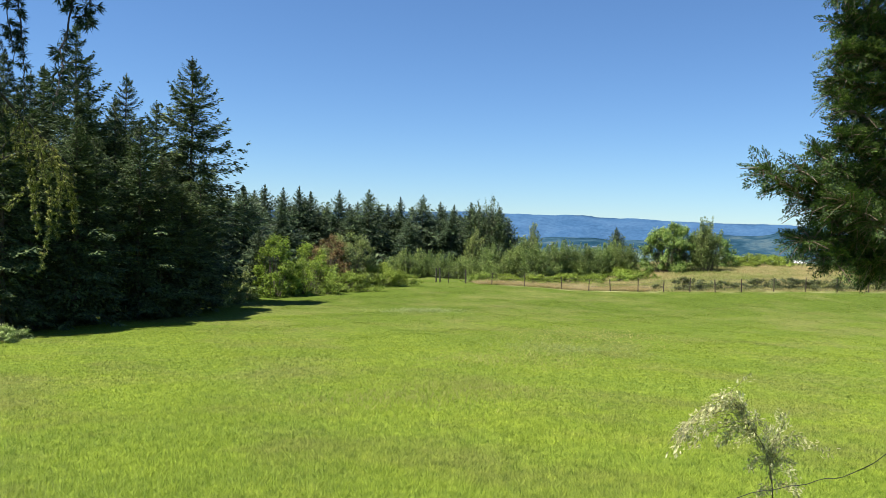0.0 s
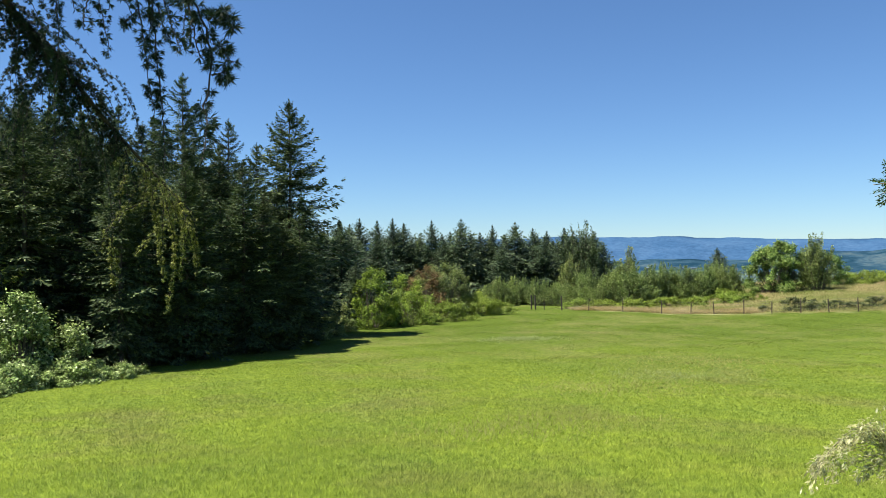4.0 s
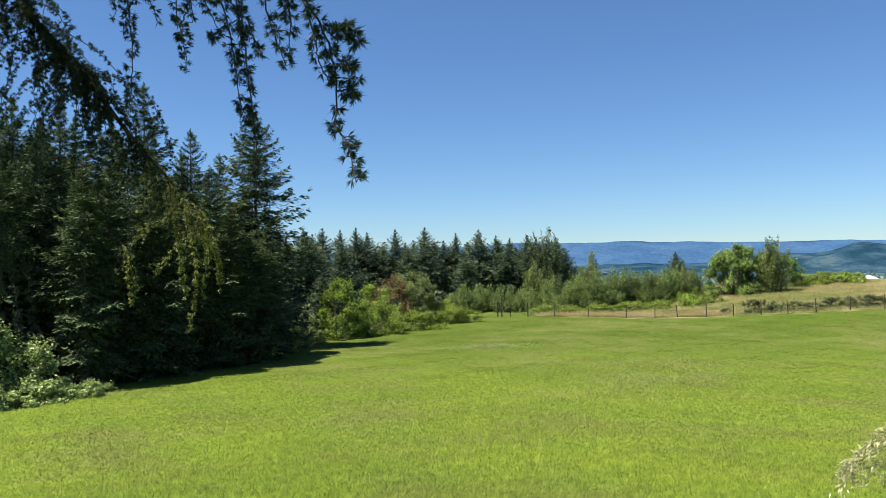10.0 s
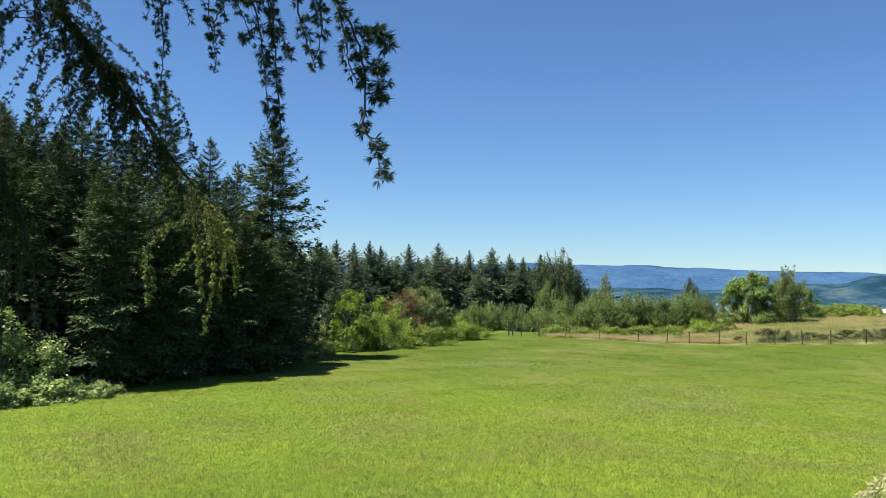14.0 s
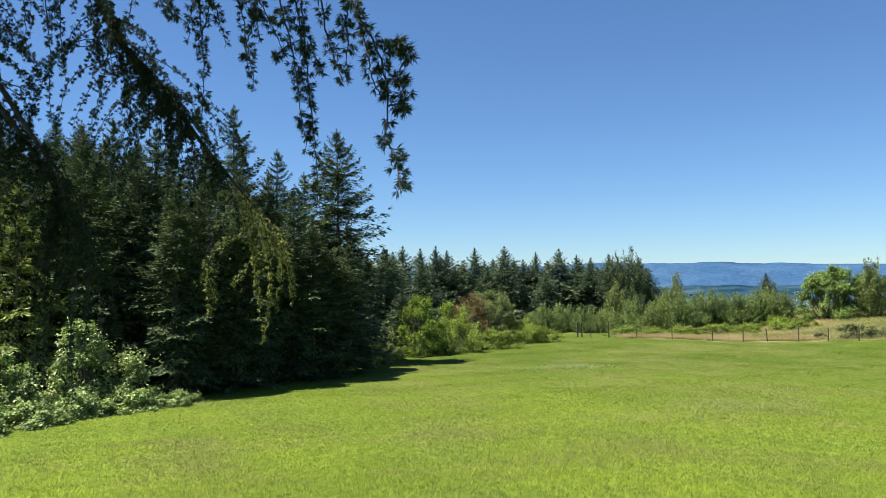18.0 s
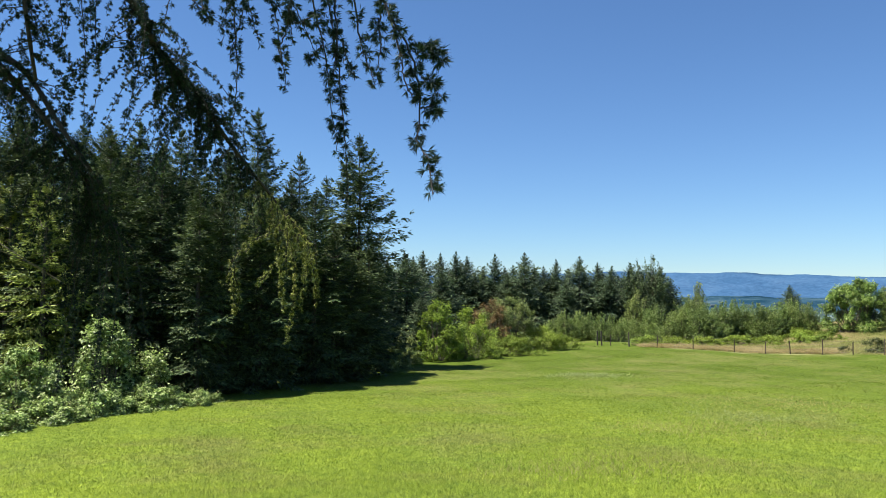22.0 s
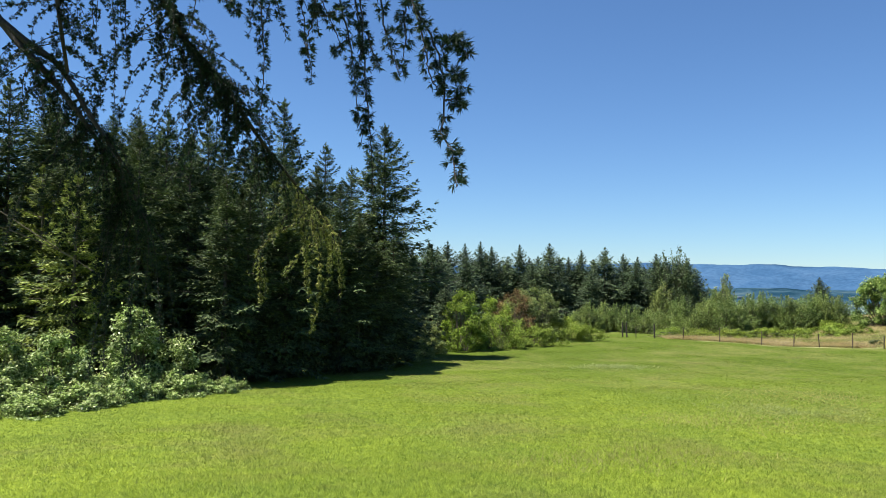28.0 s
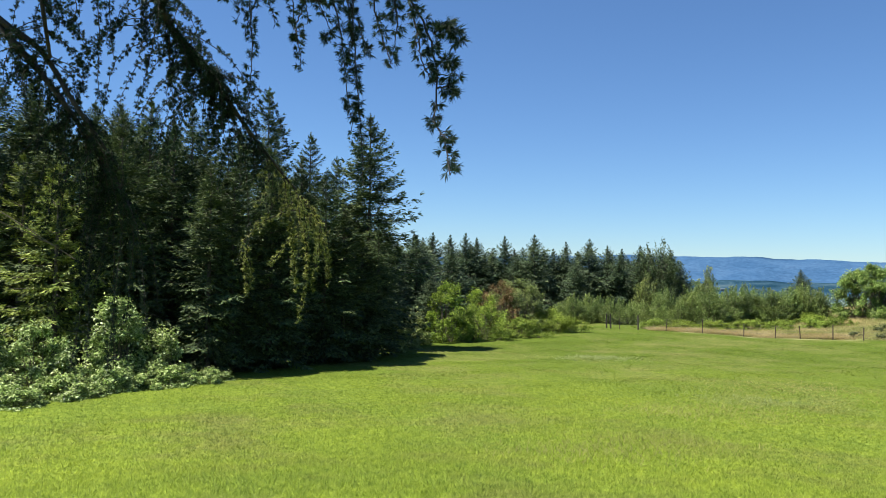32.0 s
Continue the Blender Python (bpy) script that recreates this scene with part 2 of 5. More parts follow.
SILVER = leaf_material("willow_leaves", (0.085, 0.140, 0.040), (0.265, 0.345, 0.105), (0.440, 0.500, 0.220), 0.35, 0.45, 0.5)
MAPLE = leaf_material("broad_green_leaves", (0.065, 0.125, 0.030), (0.235, 0.350, 0.085), (0.440, 0.530, 0.180), 0.35, 0.4, 0.7)
BRACKEN = leaf_material("bracken_leaves", (0.120, 0.185, 0.030), (0.270, 0.355, 0.055), (0.370, 0.450, 0.100), 0.35, 0.5, 0.4)
BRAMBLE = leaf_material("bramble_leaves", (0.060, 0.105, 0.026), (0.360, 0.470, 0.150), (0.740, 0.800, 0.430), 0.25, 0.35, 1.2)
HEDGE = leaf_material("dark_hedge_leaves", (0.042, 0.058, 0.022), (0.140, 0.170, 0.062), (0.280, 0.290, 0.140), 0.2, 0.45, 0.9)
# larch needles darkened: the crown's shade is put into this colour
LARCH_SHADE = leaf_material("larch_needles", (0.008, 0.018, 0.012), (0.020, 0.042, 0.023), (0.042, 0.080, 0.040), 0.25, 0.45, 3.0)
# the same needles again, sunlight painted in as a paler yellow-green
LARCH_SUN = leaf_material("larch_needles_painted_sun", (0.070, 0.090, 0.026), (0.260, 0.285, 0.085), (0.640, 0.620, 0.280), 0.4, 0.45, 3.0)
CEDAR = leaf_material("cedar_scale_leaves", (0.030, 0.058, 0.018), (0.080, 0.132, 0.034), (0.180, 0.238, 0.062), 0.25, 0.5, 3.5)
PALE = leaf_material("pale_sapling_leaves", (0.320, 0.320, 0.160), (0.620, 0.600, 0.350), (0.820, 0.790, 0.560), 0.5, 0.4, 6.0)
BARK = bark_material("fir_bark", (0.035, 0.028, 0.022), (0.12, 0.10, 0.08))
# larch bark near black, with the crown's shade in its colour
LARCH_BARK = bark_material("larch_bark", (0.010, 0.008, 0.007), (0.04, 0.032, 0.028), 40)
CEDAR_BARK = bark_material("cedar_bark", (0.085, 0.055, 0.040), (0.25, 0.18, 0.135), 30)
STEM = bark_material("grey_stem_bark", (0.06, 0.05, 0.035), (0.17, 0.14, 0.10), 30)
STEEL = plain_material("weathered_steel", (0.05, 0.045, 0.04), (0.14, 0.10, 0.075), 20, 0.6, 0.4)
WOOD = plain_material("weathered_post_wood", (0.03, 0.026, 0.022), (0.09, 0.075, 0.06), 12, 0.85)
WIRE = plain_material("galvanised_wire", (0.08, 0.08, 0.08), (0.2, 0.2, 0.19), 30, 0.5, 0.6)
CABLE = plain_material("black_wire", (0.010, 0.010, 0.010), (0.025, 0.024, 0.022), 30, 0.85)
# ridge and foothill forest: distance haze is painted in as blue
RIDGE = hill_material("far_ridge_hazed_forest", ((0.032, 0.077, 0.150), (0.040, 0.089, 0.166), (0.050, 0.103, 0.184)), 0.005)
RIDGE_NEAR = hill_material("near_ridge_hazed_forest", ((0.010, 0.032, 0.052), (0.024, 0.056, 0.082), (0.055, 0.086, 0.100)), 0.009)
# distant woods: haze mixed into the colour as blue-grey
HAZED_WOOD = plain_material("hazed_valley_woods", (0.035, 0.07, 0.075), (0.06, 0.10, 0.10), 0.02, 1.0)
WEED = blade_material("grey_green_weeds", ((0.19, 0.25, 0.075), (0.25, 0.29, 0.12)))
SEDGE = blade_material("brown_seed_heads", ((0.23, 0.25, 0.07), (0.29, 0.28, 0.11)))
ROOF = plain_material("pale_metal_roof", (0.62, 0.62, 0.60), (0.75, 0.75, 0.73), 3, 0.5)
# roofs of the far barns, dulled to blue-grey to paint the haze
HAZED_ROOF = plain_material("far_roof_haze_colour", (0.22, 0.29, 0.34), (0.34, 0.40, 0.44), 0.05, 0.8)
SIDING = plain_material("grey_siding", (0.22, 0.21, 0.19), (0.33, 0.31, 0.28), 5, 0.8)

# ---- mesh helpers ----


def mesh_of(name, verts, faces, mat, smooth=False):
    """A mesh from an array of points and an array of equal-sided faces."""
    me = bpy.data.meshes.new(name)
    verts, faces = np.asarray(verts, np.float32), np.asarray(faces, np.int32)
    k = faces.shape[1]
    me.vertices.add(len(verts))
    me.vertices.foreach_set("co", verts.ravel())
    me.loops.add(faces.size)
    me.loops.foreach_set("vertex_index", faces.ravel())
    me.polygons.add(len(faces))
    me.polygons.foreach_set("loop_start", np.arange(0, faces.size, k, dtype=np.int32))
    me.polygons.foreach_set("use_smooth", np.full(len(faces), smooth))
    me.materials.append(mat)
    me.update(calc_edges=True)
    return me


def part(name, me, parent, label=""):
    ob = new(name, me)
    ob.parent = parent
    return tagged(ob, label)


def unit(v):
    return v / np.maximum(np.linalg.norm(v, axis=-1, keepdims=True), 1e-9)


def leaves(base, way, side, length, width, bend=0.0):
    """Pointed leaves: points and quads. base, way, side: n x 3; length, width: n."""
    length, width = length[:, None], width[:, None]
    belly = base + way * length * 0.45 + np.array((0, 0, 1)) * length * bend
    v = np.stack([base, belly + side * width, base + way * length, belly - side * width], 1).reshape(-1, 3)
    return v, np.arange(len(v)).reshape(-1, 4)


def tube(points, radii, sides=6):
    """A tapered round limb along points."""
    p, n = np.asarray(points, float), len(points)
    t = unit(np.gradient(p, axis=0))
    ref = np.array((0.31, 0.17, 0.93)) if abs(t[0][2]) < 0.9 else np.array((1.0, 0.1, 0.05))
    a = unit(np.cross(t, ref))
    b = np.cross(t, a)
    ang = np.linspace(0, 2 * math.pi, sides, endpoint=False)
    ring = a[:, None] * np.cos(ang)[None, :, None] + b[:, None] * np.sin(ang)[None, :, None]
    v = (p[:, None] + ring * np.asarray(radii, float)[:, None, None]).reshape(-1, 3)
    i, j = np.meshgrid(np.arange(n - 1), np.arange(sides), indexing="ij")
    k = (j + 1) % sides
    f = np.stack([i * sides + j, i * sides + k, (i + 1) * sides + k, (i + 1) * sides + j], -1).reshape(-1, 4)
    return v, f


def joined(pieces):
    vs, fs, n = [], [], 0
    for v, f in pieces:
        vs.append(v)
        fs.append(f + n)
        n += len(v)
    return np.concatenate(vs), np.concatenate(fs)


def smooth_line(points, n):
    """A smooth curve through a few points."""
    p = np.asarray(points, float)
    p = np.vstack([2 * p[0] - p[1], p, 2 * p[-1] - p[-2]])
    out = []
    segs = len(p) - 3
    for u in np.linspace(0, segs, n):
        i = min(int(u), segs - 1)
        t = u - i
        a, b, c, d = p[i:i + 4]
        out.append(0.5 * (2 * b + (c - a) * t + (2 * a - 5 * b + 4 * c - d) * t ** 2 + (3 * b - a - 3 * c + d) * t ** 3))
    return np.array(out)


def step(a, b, x):
    t = np.clip((x - a) / (b - a), 0, 1)
    return t * t * (3 - 2 * t)


def ground_z(x, y):
    """The lie of the land: a slope down from the camera to a level field, a rise beyond the fence, then the valley."""
    x, y = np.asarray(x, float), np.asarray(y, float)
    r = np.sqrt(x * x + y * y + 9) - 3
    z = -3.2 * (1 - np.exp(-r / 15.5))
    z = z + 0.75 * step(10, 28, x) * step(35, 60, y) + 0.35 * step(44, 68, y) + 1.05 * step(12, 34, x) * step(60, 86, y)
    near = step(2, 6, r) * (1 - step(100, 130, r))
    z = z + near * (0.05 * np.sin(x * 0.55 + 1.3) * np.sin(y * 0.47) + 0.025 * np.sin(x * 1.3) * np.cos(y * 1.1 + x * 0.4))
    d = np.maximum(y - 93, 0)
    return z - 60 * (1 - np.exp(-(d / 260) ** 1.3))


def base_at(x, y, sink=0.05):
    return float(x), float(y), float(ground_z(x, y)) - sink


# ---- ground, hills ----
radii = np.concatenate([[0.02], np.geomspace(0.6, 4900, 220)])
turns = np.linspace(0, 2 * math.pi, 300, endpoint=False)
rr, aa = np.meshgrid(radii, turns, indexing="ij")
gx, gy = rr * np.sin(aa), rr * np.cos(aa)
gz = ground_z(gx, gy)
i, j = np.meshgrid(np.arange(len(radii) - 1), np.arange(300), indexing="ij")
k = (j + 1) % 300
quads = np.stack([i * 300 + j, i * 300 + k, (i + 1) * 300 + k, (i + 1) * 300 + j], -1).reshape(-1, 4)[:, ::-1]
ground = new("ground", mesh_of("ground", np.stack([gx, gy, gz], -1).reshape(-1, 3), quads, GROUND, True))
tagged(ground, "sloping green meadow with dry grass behind its fence", "ground", kind="structure")


def ridge(name, label, dist, base, seed, mat, crest):
    """A long far hill: a rounded strip of land in an arc, with the crest's height given by its bearing in degrees."""
    r = np.random.default_rng(seed)
    az = np.radians(np.linspace(-75, 75, 600))
    top = dist * crest(np.degrees(az)) + 1.65 - base
    for f, a in ((43, 0.010), (97, 0.005), (211, 0.004), (457, 0.003)):
        top *= 1 + a * np.sin(f * az + r.uniform(0, 6.3))
    rows = []
    for u, q in ((0.0, 0.0), (0.05, 0.18), (0.1, 0.45), (0.15, 0.72), (0.2, 0.92), (0.233, 1.0), (0.26, 0.6)):
        d = dist * (0.86 + u * 0.6) * (1 + 0.01 * np.sin(az * 37 + u * 60))
        rows.append(np.stack([np.sin(az) * d, np.cos(az) * d, base + q * top * (1 + (1 - q) * 0.3 * np.sin(az * 61 + u * 90))], -1))
    v = np.stack(rows).reshape(-1, 3)
    a, b = np.meshgrid(np.arange(6), np.arange(599), indexing="ij")
    f = np.stack([a * 600 + b, a * 600 + b + 1, (a + 1) * 600 + b + 1, (a + 1) * 600 + b], -1).reshape(-1, 4)
    ob = new(name, mesh_of(name, v, f, mat, True))
    return tagged(ob, label, "hills", kind="structure")


ridge("backdrop_ridge", "long forested mountain ridge on the horizon, coloured haze blue", 4400, -66, 4, RIDGE,
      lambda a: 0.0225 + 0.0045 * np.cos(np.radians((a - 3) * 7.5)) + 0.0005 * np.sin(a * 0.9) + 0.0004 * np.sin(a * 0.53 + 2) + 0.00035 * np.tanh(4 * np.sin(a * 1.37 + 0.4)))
ridge("backdrop_foothill", "wooded foothills across the valley, coloured a hazy blue-green", 3500, -66, 11, RIDGE_NEAR,
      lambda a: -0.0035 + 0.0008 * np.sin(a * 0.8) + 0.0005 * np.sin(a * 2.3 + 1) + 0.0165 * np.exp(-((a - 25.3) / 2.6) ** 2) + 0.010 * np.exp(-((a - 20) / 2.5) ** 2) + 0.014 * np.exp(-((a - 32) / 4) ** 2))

# ---- conifers ----


def fir_parts(seed, height, radius, whorls, per, stations, slope=0.42, bare=0.1, spray=0.42, droop=0.35, subs=4, inner=2500, gaps=0.12, flare=1.0):
    """Trunk and limbs, and a crown of flat drooping boughs: twigs to both sides of each bough, set with small pointed sprays."""
    r = np.random.default_rng(seed)
    up = np.array((0, 0, 1.0))
    level = np.linspace(0, 1, whorls) ** 0.93
    h = np.repeat(bare * height + height * (0.965 - bare) * level, per)
    u0 = np.repeat(level, per)
    h = h + r.normal(0, 0.22 * height / whorls, len(h)) * (1.15 - u0)
    keep = r.random(len(h)) > gaps * (1 - u0)
    h, u0 = h[keep], u0[keep]
    n = len(h)
    az = r.uniform(0, 2 * math.pi, n)
    u = np.clip((h - bare * height) / (height * (1 - bare)), 0, 1)
    size = radius * (1 - np.exp(-slope * (height - h) ** flare / radius)) * (1 - 0.3 * np.clip(1 - u / 0.22, 0, 1))
    size = size * (1 + r.uniform(-0.38, 0.16, n) * (1.15 - 0.6 * u)) * (1 + 0.14 * np.sin(az * 2 + seed)) * np.where(r.random(n) < 0.1, 1.22, 1.0) + 0.03
    rise = np.radians(-15 + 62 * u ** 1.7 + r.normal(0, 7, n))
    out = np.stack([np.cos(az), np.sin(az), np.zeros(n)], -1)
    lat = np.stack([-np.sin(az), np.cos(az), np.zeros(n)], -1)
    k = stations
    s = np.clip(np.tile(np.linspace(0.16, 1.0, k), (n, 1)) + r.uniform(-0.05, 0.05, (n, k)), 0.1, 1.02)
    along = size[:, None] * s
    p = np.zeros((n, k, 3))
    p[..., 2] = h[:, None] + along * np.sin(rise)[:, None] - droop * along * s * (1 - u[:, None] * 0.85) + 0.2 * along * s ** 4
    p += out[:, None] * (along * np.cos(rise)[:, None])[..., None]
    fine = np.clip(size / radius * 1.7 + 0.10, 0, 1)[:, None]
    B, W, S, L = [], [], [], []

    def add(b, w, face, ln):
        B.append(b.reshape(-1, 3))
        W.append(w.reshape(-1, 3))
        S.append(unit(np.cross(w, face)).reshape(-1, 3))
        L.append(ln.ravel())

    sag = (1 - u)[:, None, None]
    for sgn in (-1, 1):
        tilt = r.normal(-0.20, 0.14, (n, k, 1)) * sag + 0.30 * (1 - sag)
        way = unit(out[:, None] * r.uniform(0.55, 1.0, (n, k, 1)) + lat[:, None] * sgn * 0.85 + up * tilt)
        reach = (0.36 * size[:, None] * np.clip(1.06 - s, 0.02, 1) ** 0.75 + 0.05 * fine) * r.uniform(0.6, 1.25, (n, k))
        for q in np.linspace(0.0, 1.0, subs):
            b = p + way * (reach * q)[..., None] - up * (0.30 * reach * q * q)[..., None]
            w = unit(way + lat[:, None] * (sgn * r.uniform(-0.5, 0.6, (n, k, 1))) + r.normal(0, 0.18, b.shape) - up * r.uniform(0.05, 0.7, (n, k, 1)) * sag)
            add(b, w, unit(up + r.normal(0, 0.33, b.shape)), spray * r.uniform(0.55, 1.1, (n, k)) * fine)
    # pendent sprays under each bough, and its tip
    b = p + r.normal(0, 0.05, p.shape)
    w = unit(out[:, None] * 0.55 + r.normal(0, 0.35, p.shape) - up * 0.8 * sag + up * 0.5 * (1 - sag))
    add(b, w, unit(out[:, None] + r.normal(0, 0.5, p.shape)), spray * r.uniform(0.5, 1.0, (n, k)) * fine)
    tip = unit(p[:, -1] - p[:, -2])
    add(p[:, -1], tip, unit(up + r.normal(0, 0.3, tip.shape)), spray * 0.9 * fine[:, 0])
    # inner foliage, round the trunk
    m = inner
    ui = r.random(m) ** 0.95
    ai = r.uniform(0, 2 * math.pi, m)
    ri = radius * (1 - np.exp(-slope * height * (1 - ui) / radius)) * 0.5 * np.sqrt(r.random(m)) + 0.02
    bi = np.stack([np.cos(ai) * ri, np.sin(ai) * ri, height * (bare + (0.94 - bare) * ui)], -1)
    wi = unit(np.stack([np.cos(ai) * 0.6, np.sin(ai) * 0.6, np.full(m, -0.4)], -1) + r.normal(0, 0.3, (m, 3)))
    add(bi, wi, unit(up + r.normal(0, 0.5, (m, 3))), spray * 1.1 * r.uniform(0.6, 1.2, m) * (1.05 - 0.75 * ui))
    # the leader: a thin spike with short upswept shoots
    m = 34
    zl = height * (0.945 + 0.05 * np.sort(r.random(m)))
    al = r.uniform(0, 2 * math.pi, m)
    wl = unit(np.stack([np.cos(al) * 0.75, np.sin(al) * 0.75, np.full(m, 0.75)], -1) + r.normal(0, 0.15, (m, 3)))
    add(np.stack([np.zeros(m), np.zeros(m), zl], -1), wl, r.normal(0, 1, (m, 3)), np.linspace(0.024, 0.008, m) * height)
    B, W, S, L = (np.concatenate(a) for a in (B, W, S, L))
    crown = leaves(B, W, S, L, L * r.uniform(0.11, 0.20, len(L)), -0.04)
    zs = np.linspace(-0.3, height * 1.0, 9)
    line = np.stack([0.05 * np.sin(zs * 0.5 + seed), 0.05 * np.cos(zs * 0.4), zs], -1)
    line[-2:, :2] *= 0.2
    trunk = tube(line, np.interp(zs, [0, height], [0.011 * height + 0.03, 0.012]), 8)
    limbs = [tube(np.vstack([[0, 0, h[b]], p[b, k // 2], p[b, -1]]), [0.028, 0.016, 0.006], 4) for b in range(0, n, 2)]
    return joined([trunk, *limbs]), crown


def fir(name, label, group, seed, mat, x, y, turn, category="conifer", **shape):
    trunk, crown = fir_parts(seed, **shape)
    root = tagged(new(name), label, category, group)
    part("trunk", mesh_of("fir_trunk", *trunk, BARK, True), root)
    part("crown", mesh_of("fir_crown", *crown, mat), root)
    root.matrix_basis = pose(*base_at(x, y), 0, 0, turn)
    return root


def again(ob, x, y, turn, size=1.0, tall=None, lean=0.0, sink=0.05):
    return copy_thing(ob, pose(*base_at(x, y, sink), lean, 0, turn) @ Matrix.Diagonal((size, size, tall or size, 1)))


# tall dark firs along the field's edge
EDGE = "dark firs at the field's edge"
fir_a = fir("fir_tree", "tall dark green fir with ragged drooping boughs at the field's edge", EDGE, 21, FIR, -15.1, 45.1, 30, height=14.8, radius=4.3, whorls=36, per=8, stations=10, spray=0.40, slope=0.53, bare=0.04, gaps=0.04, subs=5)
fir_b = fir("fir_tree", "slender dark fir with thin top in a dense stand", EDGE, 22, FIR, -20.4, 41.8, 80, height=15.8, radius=3.8, whorls=31, per=8, stations=10, subs=5, spray=0.37, slope=0.44, bare=0.06, gaps=0.2)
fir_c = fir("fir_tree", "dense dark fir crowded among its neighbours", EDGE, 23, FIR, -24.1, 39.6, 10, height=14.3, radius=3.9, whorls=28, per=8, stations=10, subs=5, spray=0.38, slope=0.5, bare=0.08, gaps=0.25)
for x, y, kind, turn, size, tall in (
        (-20.4, 48.4, fir_b, 200, 0.95, 0.91), (-19.7, 51.7, fir_c, 120, 0.90, 0.92), (-23.2, 34.1, fir_b, 310, 0.94, 0.85),
        (-30.0, 41.8, fir_c, 75, 1.03, 0.98), (-32.2, 36.3, fir_a, 160, 1.03, 1.05), (-28.7, 29.7, fir_b, 15, 1.03, 0.91),
        (-18.3, 37.6, fir_c, 240, 0.74, 0.80), (-20.9, 32.6, fir_a, 290, 0.72, 0.80), (-26.0, 35.9, fir_c, 35, 0.98, 0.93),
        (-25.3, 32.3, fir_c, 330, 0.77, 0.80), (-34.3, 27.5, fir_c, 260, 1.08, 1.00),
        (-18.6, 53.4, fir_a, 130, 0.76, 0.75), (-25.3, 46.2, fir_a, 220, 0.98, 0.94),
        (-21.6, 29.6, fir_c, 70, 0.90, 0.80), (-24.5, 29.4, fir_b, 140, 0.95, 0.75), (-23.7, 55.0, fir_c, 300, 0.92, 0.84),
        (-36.9, 20.9, fir_b, 190, 1.03, 1.00), (-19.1, 43.9, fir_c, 20, 0.77, 0.84),
        (-28.1, 38.5, fir_a, 250, 0.98, 0.98), (-18.0, 56.7, fir_b, 60, 0.72, 0.62),
        (-31.7, 46.2, fir_b, 15, 1.08, 0.97), (-32.1, 50.6, fir_c, 95, 1.13, 1.10), (-28.2, 48.4, fir_b, 145, 1.08, 0.99), (-27.4, 51.7, fir_c, 205, 1.08, 1.08), (-25.4, 53.9, fir_b, 275, 1.03, 0.95), (-34.7, 45.1, fir_a, 335, 1.13, 1.10)):
    again(kind, x, y, turn, size, tall)
r = np.random.default_rng(24)
for k in range(8):
    y = 40.8 - 1.55 * k
    again((fir_b, fir_c, fir_a)[k % 3], 0.41 * y - 29.5 + r.uniform(-0.6, 0.2), y, 360 * r.random(), r.uniform(0.60, 0.74), min(0.46 + 0.05 * k, 0.64) * r.uniform(0.92, 1.06))

# the far row
ROW = "row of firs beyond the field"
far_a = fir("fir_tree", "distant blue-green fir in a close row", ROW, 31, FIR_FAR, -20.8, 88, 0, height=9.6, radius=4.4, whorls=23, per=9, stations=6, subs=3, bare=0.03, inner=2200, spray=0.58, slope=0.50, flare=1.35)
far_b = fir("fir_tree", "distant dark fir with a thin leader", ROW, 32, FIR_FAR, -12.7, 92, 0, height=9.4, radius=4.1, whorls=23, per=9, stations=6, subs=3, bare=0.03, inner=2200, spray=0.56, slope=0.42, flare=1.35)
